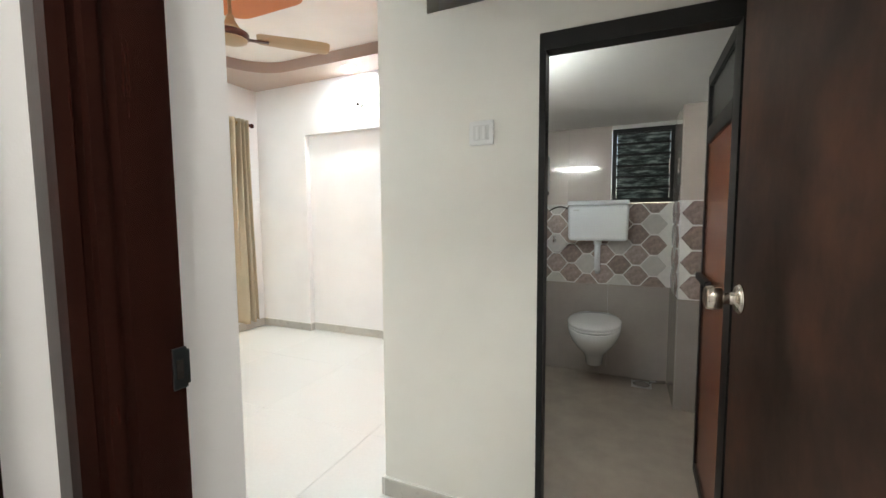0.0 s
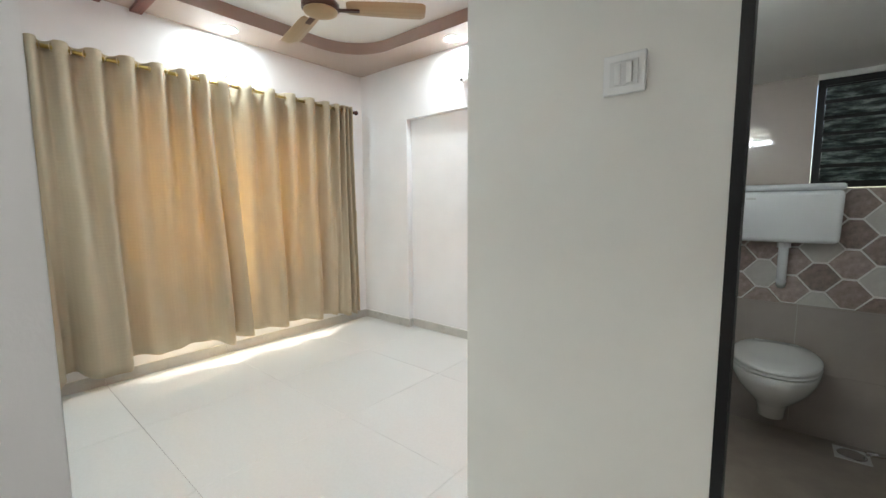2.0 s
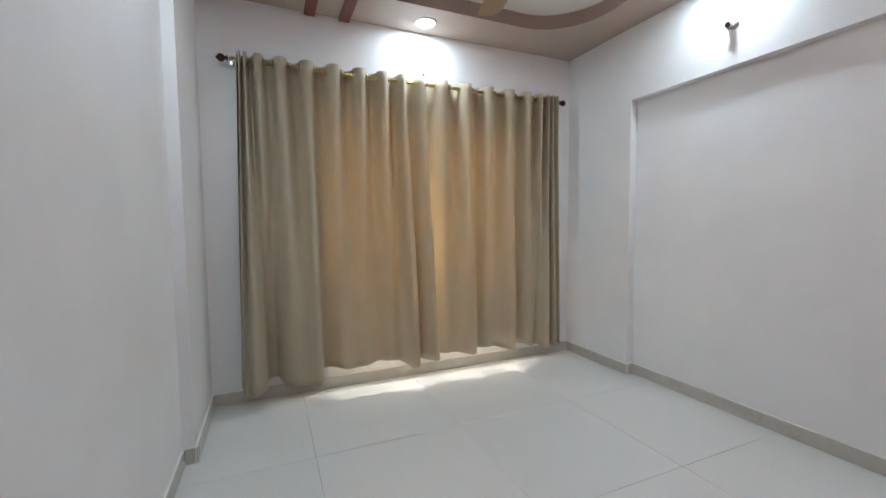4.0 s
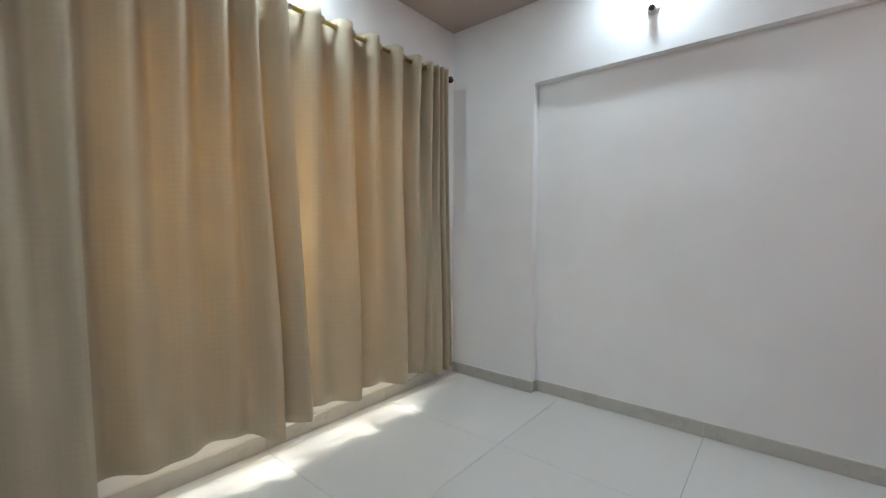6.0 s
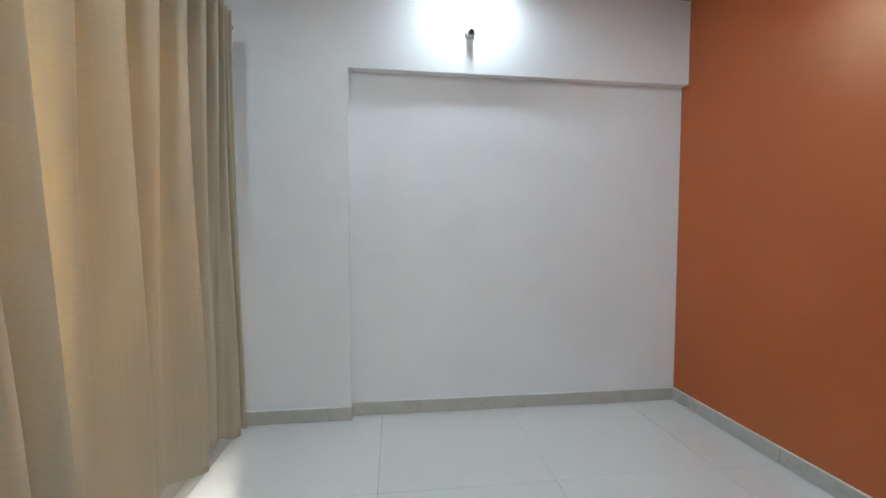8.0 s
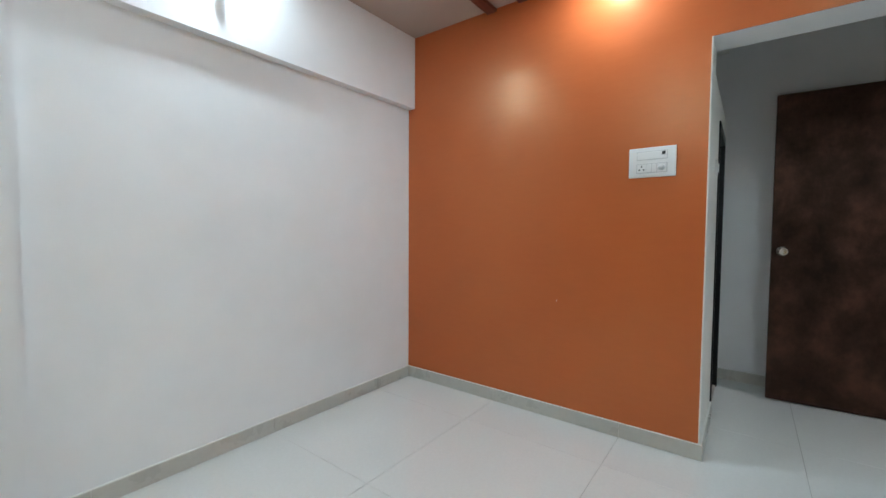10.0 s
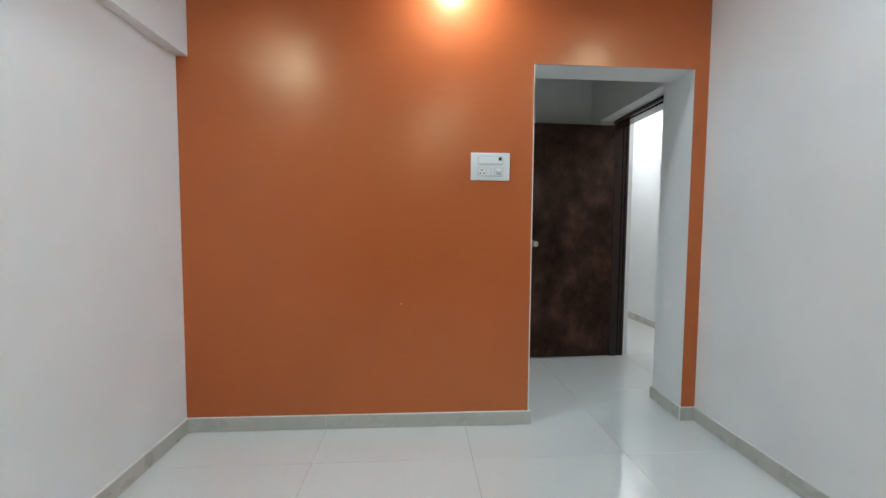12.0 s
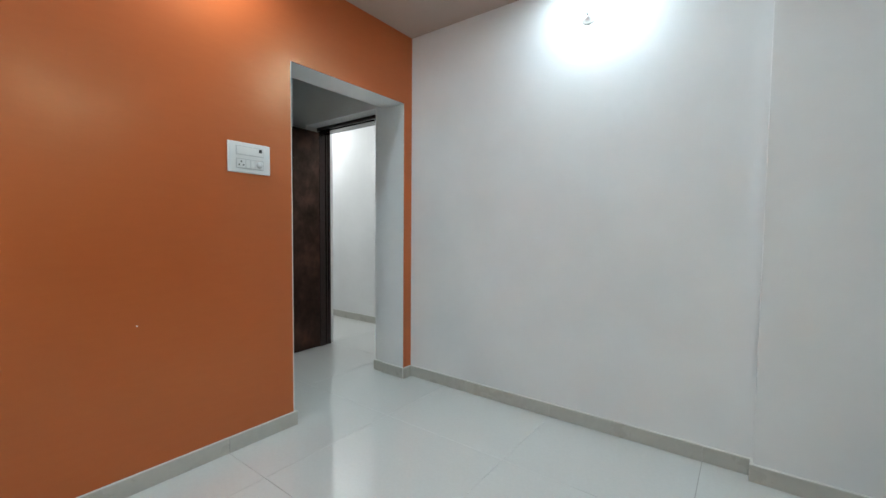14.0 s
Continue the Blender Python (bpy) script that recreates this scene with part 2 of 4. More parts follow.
def finish(name, bm, mat, parent=None, label="", smooth=False):
    me = bpy.data.meshes.new(name)
    bmesh.ops.recalc_face_normals(bm, faces=bm.faces)
    bm.to_mesh(me)
    bm.free()
    me.materials.append(mat)
    if smooth:
        for poly in me.polygons:
            poly.use_smooth = True
    ob = new(name, me)
    if parent is not None:
        ob.parent = parent
    if label:
        ob["label"] = label
    return ob


def part(name, bm, mat, parent, label="", smooth=False):
    return finish(name, bm, mat, parent, label, smooth)


def add_box(bm, a, b, bevel=0.0, seg=2):
    made = bmesh.ops.create_cube(bm, size=1)["verts"]
    for v in made:
        v.co = Vector([a[i] + (v.co[i] + 0.5) * (b[i] - a[i]) for i in range(3)])
    if bevel:
        edges = list({e for v in made for e in v.link_edges})
        bmesh.ops.bevel(bm, geom=edges, offset=bevel, segments=seg, profile=0.5, affect="EDGES")
    return bm


def box(a, b, bevel=0.0, seg=2):
    return add_box(bmesh.new(), a, b, bevel, seg)


def boxes(*pairs, bevel=0.0):
    bm = bmesh.new()
    for a, b in pairs:
        add_box(bm, a, b, bevel)
    return bm


def add_tube(bm, p, q, r0, r1=None, seg=20, caps=True):
    """A straight round bar from p to q."""
    p, q = Vector(p), Vector(q)
    r1 = r0 if r1 is None else r1
    m = Matrix.Translation((p + q) / 2) @ (q - p).to_track_quat("Z", "Y").to_matrix().to_4x4()
    bmesh.ops.create_cone(bm, cap_ends=caps, segments=seg, radius1=r0, radius2=r1, depth=(q - p).length, matrix=m)
    return bm


def tube(p, q, r0, r1=None, seg=20):
    return add_tube(bmesh.new(), p, q, r0, r1, seg)


def lathe(profile, at=(0, 0, 0), seg=28, m=None):
    """A turned body from (radius, height) pairs, about z."""
    bm = bmesh.new()
    rings = []
    for r, z in profile:
        rings.append([bm.verts.new((max(r, 1e-4) * math.cos(2 * math.pi * i / seg), max(r, 1e-4) * math.sin(2 * math.pi * i / seg), z)) for i in range(seg)])
    for lo, hi in zip(rings, rings[1:]):
        for i in range(seg):
            bm.faces.new((lo[i], lo[(i + 1) % seg], hi[(i + 1) % seg], hi[i]))
    bm.faces.new(rings[0][::-1])
    bm.faces.new(rings[-1])
    bm.transform(Matrix.Translation(at) @ (m if m is not None else Matrix()))
    return bm


def rounded_rect(x0, y0, x1, y1, r, seg=14):
    pts = []
    for cx, cy, a0 in ((x1 - r, y1 - r, 0), (x0 + r, y1 - r, 90), (x0 + r, y0 + r, 180), (x1 - r, y0 + r, 270)):
        for k in range(seg + 1):
            a = radians(a0 + 90 * k / seg)
            pts.append((cx + r * math.cos(a), cy + r * math.sin(a)))
    return pts


def empty(name, at, label, category, group="", kind=""):
    ob = new(name)
    ob.empty_display_size = 0.1
    ob.location = at
    return tagged(ob, label, category, group, kind)


def structure(name, bm, mat, label, category, smooth=False):
    return tagged(finish(name, bm, mat, smooth=smooth), label, category, kind="structure")


# ---- the plan (metres) ----
XW, XE, YS, YN = -3.637, -0.825, 0.668, 3.65  # bedroom: window wall, orange wall, plain wall, recessed wall
YPI, XPI, ZBM = 3.588, -2.96, 2.067           # pillar face and side, underside of the beam
H = 2.59                                      # underside of the ceiling border
XB = -0.605                                   # back of the orange wall
YD0, YD1, ZD = 0.752, 1.695, 2.086            # bedroom doorway
YP, YE = 0.742, 0.437                         # passage and hall faces of the entry wall
XD0, XD1 = -0.47, 0.38                        # clear width of the entry door
XJ0, XJ1 = -0.508, 0.418                      # outside of its jambs
YF0, YF1 = 0.488, 0.621                       # hall and passage faces of its frame
X_END = 0.62                                  # end wall of the passage
YH = -0.38                                    # far wall of the hall
YT, ZT0, ZT1 = 3.50, 0.01, 1.858              # back wall, floor and ceiling of the toilet
WY0, WY1, WZ0, WZ1 = 1.40, 3.10, 0.21, 2.03  # window opening
TOP = 2.95

# bedroom walls
structure("wall_west", boxes(((XW - 0.2, YE, -0.2), (XW, WY0, TOP)), ((XW - 0.2, WY1, -0.2), (XW, YN + 0.2, TOP)), ((XW - 0.2, WY0, WZ1), (XW, WY1, TOP)), ((XW - 0.2, WY0, -0.2), (XW, WY1, WZ0 - 0.012))), WHITE, "white painted wall round the curtained window", "wall")
structure("wall_north", boxes(((XW, YN, -0.2), (XE + 0.004, YN + 0.2, TOP)), ((XW, YPI, 0), (XPI, YN, TOP)), ((XPI, YPI, ZBM), (XE, YN, TOP)), bevel=0.0), WHITE, "white painted wall with a shallow recess under a beam", "wall")
structure("wall_south", boxes(((XW, YE, -0.2), (XE + 0.004, YS, TOP)), ((XW, YS, 0), (-2.97, YS + 0.055, TOP))), WHITE, "plain white painted wall with a shallow pilaster", "wall")
structure("wall_east", boxes(((XE + 0.004, YD1 + 0.11, -0.2), (XB, YT + 0.35, TOP)), ((XE + 0.004, YD0, ZD), (XB, YD1, TOP)), ((XE + 0.004, YE, -0.2), (XB, YD0, TOP))), WHITE, "white plastered core of the wall beside the passage", "wall")
structure("wall_finish_orange", boxes(((XE, YD1 + 0.006, 0), (XE + 0.004, YN, ZD)), ((XE, YD1, ZD), (XE + 0.004, YN, TOP)), ((XE, YD0, ZD), (XE + 0.004, YD1, TOP)), ((XE, YS, 0), (XE + 0.004, YD0, TOP))), ORANGE, "glossy orange painted feature wall with brush marks", "wall")

# passage and hall walls
structure("wall_passage_south", boxes(((XB, YE, -0.2), (XJ0, YP, TOP)), ((XJ0, YE, 2.105), (XJ1, YP, TOP)), ((XJ1, YE, -0.2), (X_END, YP, TOP)), ((X_END, YE, -0.2), (3.2, 0.64, TOP))), WHITE, "white painted wall round the dark entry door", "wall")
structure("wall_passage_north", boxes(((XE, YD1, -0.2), (XB, YD1 + 0.006, ZD)), ((XE + 0.004, YD1 + 0.006, -0.2), (XB, YD1 + 0.11, ZD)), ((XE + 0.004, YD1, ZD), (XB, YD1 + 0.11, TOP)), ((XB, YD1, -0.2), (-0.177, YD1 + 0.11, 1.975)), ((-0.177, YD1, 1.82), (0.44, YD1 + 0.11, 1.975)), ((0.44, YD1, -0.2), (X_END, YD1 + 0.11, 1.975)), ((XB, YD1, 2.5), (X_END, YD1 + 0.11, TOP))), CREAM, "cream painted wall with a light switch and the toilet door", "wall")
structure("wall_passage_end", box((X_END, 0.64, -0.2), (X_END + 0.15, YT + 0.35, TOP)), WHITE, "white painted end wall of the passage", "wall")
structure("wall_hall_south", box((-1.6, YH - 0.15, -0.2), (3.2, YH, TOP)), WHITE, "white painted far wall of the hall", "wall")
structure("wall_hall_west", box((-1.75, YH - 0.15, -0.2), (-1.6, YE, TOP)), WHITE, "white painted end wall of the hall", "wall")
structure("wall_hall_east", box((3.2, YH - 0.15, -0.2), (3.35, 0.64, TOP)), WHITE, "white painted end wall of the hall", "wall")
structure("wall_hall_north", box((-1.6, YE - 0.04, -0.2), (XB, YE, TOP)), WHITE, "white painted hall side of the bedroom wall", "wall")
structure("ceiling_hall", boxes(((-1.6, YH, H), (3.2, YE, H + 0.1)), ((XB, YP, H), (X_END, YD1, H + 0.1))), CEIL_WHITE, "plain white hall and passage ceiling", "ceiling")
# loft over the toilet
structure("loft_slab", boxes(((XB, YD1 + 0.11, ZT1), (X_END, YT + 0.2, 1.975)), ((XB, YT, 1.975), (X_END, YT + 0.2, TOP)), ((XB, YD1, TOP), (X_END, YT + 0.2, TOP + 0.1))), CEIL_WHITE, "white slab under the open loft over the toilet", "ceiling")

# bedroom false ceiling: lower border, upper tray with rounded corners
TX0, TY0, TX1, TY1, TRAY = -3.27, 1.05, -1.19, 3.265, 2.69


def false_ceiling():
    edge = rounded_rect(TX0, TY0, TX1, TY1, 0.42)
    n = len(edge)
    bm = bmesh.new()
    low = [bm.verts.new((x, y, H)) for x, y in edge]
    out = []
    for x, y in edge:
        dx, dy = x - (TX0 + TX1) / 2, y - (TY0 + TY1) / 2
        s = min(abs((XE - XW) / 2 / dx) if dx else 9e9, abs((YN - YS) / 2 / dy) if dy else 9e9)
        out.append(bm.verts.new(((TX0 + TX1) / 2 + dx * s, (TY0 + TY1) / 2 + dy * s, H)))
    for i in range(n):
        j = (i + 1) % n
        bm.faces.new((low[i], low[j], out[j], out[i]))
    for cx, cy in ((XW, YS), (XE, YS), (XE, YN), (XW, YN)):
        a = min(range(n), key=lambda i: (out[i].co.x - cx) ** 2 + (out[i].co.y - cy) ** 2)
        for b in ((a - 1) % n, (a + 1) % n):
            on = lambda v: (abs(v.co.x - cx) < 1e-3, abs(v.co.y - cy) < 1e-3)
            if on(out[a]) != on(out[b]) and not all(on(out[a])) and not all(on(out[b])):
                bm.faces.new((out[a], out[b], bm.verts.new((cx, cy, H))))
    border = structure("ceiling_border", bm, BORDER, "beige painted lowered ceiling border round a tray", "ceiling")
    bm = bmesh.new()
    a = [bm.verts.new((x, y, H)) for x, y in edge]
    b = [bm.verts.new((x, y, TRAY)) for x, y in edge]
    for i in range(n):
        bm.faces.new((a[i], a[(i + 1) % n], b[(i + 1) % n], b[i]))
    structure("ceiling_tray_edge", bm, FASCIA, "mauve brown upright edge of the ceiling tray", "ceiling", True)
    structure("ceiling_tray", box((XW, YS, TRAY), (XE, YN, TRAY + 0.1)), CEIL_WHITE, "white upper ceiling inside the tray", "ceiling")


false_ceiling()
bm = bmesh.new()
pts = rounded_rect(-2.23 - 0.36, 2.16 - 0.36, -2.23 + 0.36, 2.16 + 0.36, 0.15)
bm.faces.new([bm.verts.new((x, y, TRAY - 0.012)) for x, y in pts])
ext = bmesh.ops.extrude_face_region(bm, geom=bm.faces[:])
for v in ext["geom"]:
    if isinstance(v, bmesh.types.BMVert):
        v.co.z += 0.01
structure("ceiling_trim", bm, MEDALLION, "orange painted rounded square round the fan rod", "trim")


def ceiling_strip(y, x_wall, x_edge):
    """A wooden strip across the border and up the tray's edge."""
    s = 1 if x_edge > x_wall else -1
    lo, hi = sorted((x_wall, x_edge + s * 0.02))
    bm = box((lo, y - 0.036, H - 0.022), (hi, y + 0.036, H - 0.001), 0.003)
    e0, e1 = sorted((x_edge + s * 0.001, x_edge + s * 0.02))
    add_box(bm, (e0, y - 0.036, H - 0.001), (e1, y + 0.036, TRAY - 0.002), 0.003)
    return tagged(finish("ceiling_strip", bm, REDWOOD), "red brown wooden strip across the ceiling border", "ceiling trim", "wooden ceiling strips")


for y in (1.39, 1.62):
    ceiling_strip(y, XW, TX0)
for y in (2.69, 2.92):
    ceiling_strip(y, XE, TX1)

# ---- floor pieces are at the end of the file; the bed under them here ----
floor = structure("floor", boxes(((XW - 0.2, YH - 0.15, -0.2), (3.35, YN + 0.2, -0.003))), GROUT, "floor of large polished white square tiles", "floor")


def skirting(name, p, q, inward, label="beige skirting tiles with a pale top joint"):
    """A run of skirting tiles from p to q on the floor; inward: the way that its face looks."""
    p, q = Vector((*p, 0)), Vector((*q, 0))
    n = Vector((*inward, 0))
    way = (q - p).normalized()
    axis = 0 if abs(way.x) > 0.5 else 1
    lo, hi = sorted((p[axis], q[axis]))

    def span(a, b, z0, z1, t):
        u = [0, 0, z0]
        v = [0, 0, z1]
        u[axis], v[axis] = a, b
        side = 1 - axis
        u[side], v[side] = sorted((p[side], p[side] + n[side] * t))
        return u, v

    run = structure(name, box(*span(lo, hi, 0.0, 0.0815, 0.010)), SKIRT_TOP, label, "baseboard")
    start = -1.17 if axis == 0 else 1.275
    k = math.floor((lo - start) / 0.8)
    a = lo
    while a < hi - 1e-4:
        k += 1
        b = min(hi, start + 0.8 * k)
        if b - a > 0.01:
            part("skirting_tile", box(*span(a + 0.0007, b - 0.0007, 0.001, 0.079, 0.014), bevel=0.0015, seg=1), SKIRT, run)
        a = b
    return run


skirting("baseboard_west", (XW, YS + 0.055), (XW, YPI), (1, 0))
skirting("baseboard_pillar", (XW + 0.014, YPI), (XPI + 0.014, YPI), (0, -1))
skirting("baseboard_pillar_side", (XPI, YPI + 0.002), (XPI, YN - 0.014), (1, 0))
skirting("baseboard_north", (XPI, YN), (XE - 0.014, YN), (0, -1))
skirting("baseboard_east", (XE, YD1 - 0.014), (XE, YN), (-1, 0))
skirting("baseboard_south", (-2.97, YS), (XE, YS), (0, 1))
skirting("baseboard_pilaster", (XW + 0.014, YS + 0.055), (-2.956, YS + 0.055), (0, 1))
skirting("baseboard_pilaster_side", (-2.97, YS + 0.014), (-2.97, YS + 0.053), (1, 0))
skirting("baseboard_east_jamb", (XE, YS + 0.014), (XE, YD0 + 0.014), (-1, 0))
skirting("baseboard_doorway_south", (XE, YD0), (XB, YD0), (0, 1))
skirting("baseboard_passage_west", (XB, YP), (XJ0 + 0.01, YP), (0, 1))
skirting("baseboard_passage_north", (XE, YD1), (-0.178, YD1), (0, -1))
skirting("baseboard_passage_south", (XJ1, YP), (X_END, YP), (0, 1))
skirting("baseboard_passage_end", (X_END, YP + 0.014), (X_END, YD1), (-1, 0))
skirting("baseboard_hall_south", (-1.6, YH), (3.2, YH), (0, 1))
skirting("baseboard_hall_east", (3.2, YH + 0.014), (3.2, YE), (-1, 0))

# ---- window behind the curtains ----
win = empty("window_1", (XW - 0.1, (WY0 + WY1) / 2, WZ0), "wide sliding window with a dark aluminium frame behind curtains", "window", kind="structure")
win_at = Vector(win.location)


def local(bm, at):
    bm.transform(Matrix.Translation(-Vector(at)))
    return bm


fx0, fx1 = XW - 0.14, XW - 0.06
part("window_frame", local(boxes(((fx0, WY0, WZ0), (fx1, WY0 + 0.045, WZ1)), ((fx0, WY1 - 0.045, WZ0), (fx1, WY1, WZ1)), ((fx0, WY0 + 0.045, WZ1 - 0.05), (fx1, WY1 - 0.045, WZ1)), ((fx0, WY0 + 0.045, WZ0), (fx1, WY1 - 0.045, WZ0 + 0.03))), win_at), ALU, win)
part("window_sill", local(box((XW - 0.2, WY0 - 0.0, WZ0 - 0.012), (XW + 0.014, WY1, WZ0), 0.002), win_at), SILL, win, "grey brown stone sill")
mid = 2.185
for a, b, x in ((WY0 + 0.045, mid + 0.02, fx0 + 0.022), (mid - 0.02, WY1 - 0.045, fx0 + 0.058)):
    sash = part("sash", local(boxes(((x - 0.012, a, WZ0 + 0.03), (x + 0.012, a + 0.045, WZ1 - 0.05)), ((x - 0.012, b - 0.045, WZ0 + 0.03), (x + 0.012, b, WZ1 - 0.05)), ((x - 0.012, a + 0.045, WZ0 + 0.03), (x + 0.012, b - 0.045, WZ0 + 0.07)), ((x - 0.012, a + 0.045, WZ1 - 0.10), (x + 0.012, b - 0.045, WZ1 - 0.05))), win_at), ALU, win)
    pane = part("pane", local(box((x - 0.003, a + 0.045, WZ0 + 0.07), (x + 0.003, b - 0.045, WZ1 - 0.10)), win_at), CLEAR, sash)
    pane.visible_shadow = False

# assumed balcony, out of view: dims what shows and reflects under the curtains
structure("assumed_balcony_floor", box((-4.75, 0.9, -0.2), (XW - 0.2, 3.5, 0.03)), SILL, "assumed stone balcony floor, unseen, outside the window", "floor")
structure("assumed_balcony_parapet", box((-4.87, 0.9, -0.2), (-4.75, 3.5, 1.0)), WHITE, "assumed white parapet, unseen, outside the window", "wall")

# ---- curtains on their rod ----
XR, ZR = -3.558, 2.19
rod = empty("curtain_rod", (XR, 2.15, ZR), "gold curtain rod with dark finials on wall brackets", "curtain rod")
part("rod", local(tube((XR, 0.905, ZR), (XR, 3.405, ZR), 0.0125), rod.location), BRASS, rod, "brushed gold rod", True)
for y, s in ((0.9, -1), (3.41, 1)):
    prof = [(0.010, 0), (0.016, 0.004), (0.016, 0.010), (0.009, 0.015), (0.021, 0.028), (0.025, 0.040), (0.020, 0.054), (0.008, 0.064), (0.003, 0.070)]
    m = Matrix.Rotation(radians(-90 * s), 4, "X")
    part("finial", local(lathe(prof, (XR, y, ZR), 20, m), rod.location), FINIAL, rod, "dark red turned finial", True)
for y in (0.925, 2.195, 3.392):
    bm = tube((XW, y, ZR), (XR, y, ZR), 0.007)
    add_tube(bm, (XW, y, ZR), (XW + 0.006, y, ZR), 0.022)
    add_tube(bm, (XR, y - 0.009, ZR), (XR, y + 0.009, ZR), 0.0155)
    part("bracket", local(bm, rod.location), CHROME, rod, "chrome wall bracket")
bm = box((XW, 2.183, ZR - 0.03), (XW + 0.008, 2.207, ZR + 0.10), 0.003)
add_tube(bm, (XW + 0.006, 2.195, ZR + 0.088), (XW + 0.03, 2.195, ZR + 0.088), 0.011)
part("bracket_plate", local(bm, rod.location), CHROME, rod, "upright chrome plate of the middle bracket")


def smooth_step(f):
    f = min(max(f, 0.0), 1.0)
    return f * f * (3 - 2 * f)


def curtain(name, knots, fall, seed, label):
    """A hanging panel. At the rod a fold lies at each whole number of the knots' phase (phase, y);
    lower down the folds gather into the wider, overlapping ones of fall (y, distance before the rod, lift of the hem)."""
    ph = [k[0] for k in knots]
    ys = [k[1] for k in knots]
    per, rows = 26, 40
    nu = int((ph[-1] - ph[0]) * per) + 1
    # a soft line through the folds of the hem, by length of cloth and by place
    line = []
    for n in range(len(fall) - 1):
        p0, p1, p2, p3 = (np.array(fall[min(max(n + k, 0), len(fall) - 1)]) for k in (-1, 0, 1, 2))
        for f in np.linspace(0, 1, 12, endpoint=False):
            line.append(0.5 * (2 * p1 + (p2 - p0) * f + (2 * p0 - 5 * p1 + 4 * p2 - p3) * f * f + (3 * p1 - p0 - 3 * p2 + p3) * f ** 3))
    line = np.array(line + [np.array(fall[-1])])
    arcs = np.concatenate(([0], np.cumsum(np.hypot(np.diff(line[:, 0]), np.diff(line[:, 1])))))
    by_arc = ph[0] + (ph[-1] - ph[0]) * arcs / arcs[-1]
    by_place = np.interp(np.maximum.accumulate(line[:, 0]) - fall[0][0], np.array(ys) - ys[0], ph)
    phase = np.maximum.accumulate(0.4 * by_arc + 0.6 * by_place) + arcs * 1e-4

    z_top, z_low = ZR + 0.044, 0.160
    bm = bmesh.new()
    uv = bm.loops.layers.uv.new("cloth")
    grid, arc = [], []
    run = 0.0
    last = None
    for i in range(nu):
        p = ph[0] + (ph[-1] - ph[0]) * i / (nu - 1)
        y = float(np.interp(p, ph, ys))
        q = phase[0] + (phase[-1] - phase[0]) * (p - ph[0]) / (ph[-1] - ph[0])
        yb, low, lift = (float(np.interp(q, phase, line[:, c])) for c in range(3))
        plain = -math.cos(2 * math.pi * p)
        wave = math.copysign(abs(plain) ** 0.55, plain)
        col = []
        for j in range(rows + 1):
            v = j / rows
            k = smooth_step((v - 0.08) / 0.87)
            sag = 0.004 * math.sin(yb * 13 + seed + v * 5) * v
            x = XR + wave * 0.050 * (1 - k) * (1 - smooth_step(v / 0.3)) + plain * 0.048 * (1 - k) * smooth_step(v / 0.3) + plain * 0.017 * k + (low + 0.028) * k + sag
            x = max(x, XW + 0.018)
            z = z_top + (z_low - max(low, 0) * 0.35 + lift - z_top) * v - 0.004 * (1 - v) * abs(wave)
            sway = 0.006 * math.sin(yb * 7 + v * 3.2 + seed) * v * (1 - v) * 2
            col.append(bm.verts.new((x, y + (yb - y) * v ** 1.05 + sway, z)))
        grid.append(col)
        here = Vector((XR + wave * 0.037, y, 0))
        run += (here - last).length if last is not None else 0.0
        last = here
        arc.append(run)
    for i in range(nu - 1):
        for j in range(rows):
            face = bm.faces.new((grid[i][j], grid[i + 1][j], grid[i + 1][j + 1], grid[i][j + 1]))
            face.smooth = True
            for loop, (a, b) in zip(face.loops, ((i, j), (i + 1, j), (i + 1, j + 1), (i, j + 1))):
                loop[uv].uv = (arc[a], 2.1 * (1 - b / rows))
    hem_cols = [[c[j].co.copy() for j in range(rows - 1, rows + 1)] for c in grid]
    top_cols = [[c[j].co.copy() for j in range(0, 2)] for c in grid]
    base = empty(name, (XR, ys[0], ZR), label, "curtain", "curtains at the window")
    me = bpy.data.meshes.new("panel")
    bm.transform(Matrix.Translation(-Vector(base.location)))
    bm.to_mesh(me)
    bm.free()
    me.materials.append(CLOTH)
    panel = new("panel", me)
    panel.parent = base
    mod = panel.modifiers.new("thickness", "SOLIDIFY")
    mod.thickness, mod.offset = 0.0012, 0
    for nm, cols, off in (("hem", hem_cols, -0.004), ("heading", top_cols, -0.004)):
        bm = bmesh.new()
        uvh = bm.loops.layers.uv.new("cloth")
        g = [[bm.verts.new(Vector((max(co.x + off, XW + 0.006), co.y, co.z))) for co in c] for c in cols]
        for i in range(len(g) - 1):
            f = bm.faces.new((g[i][0], g[i + 1][0], g[i + 1][1], g[i][1]))
            f.smooth = True
            for loop, (a, b) in zip(f.loops, ((i, 0), (i + 1, 0), (i + 1, 1), (i, 1))):
                loop[uvh].uv = (arc[a], 0.07 * (1 - b))
        part(nm, local(bm, base.location), HEM, base, "doubled edge of the cloth")
    # eyelets where the cloth crosses the rod
    q = math.floor(ph[0]) + 0.25
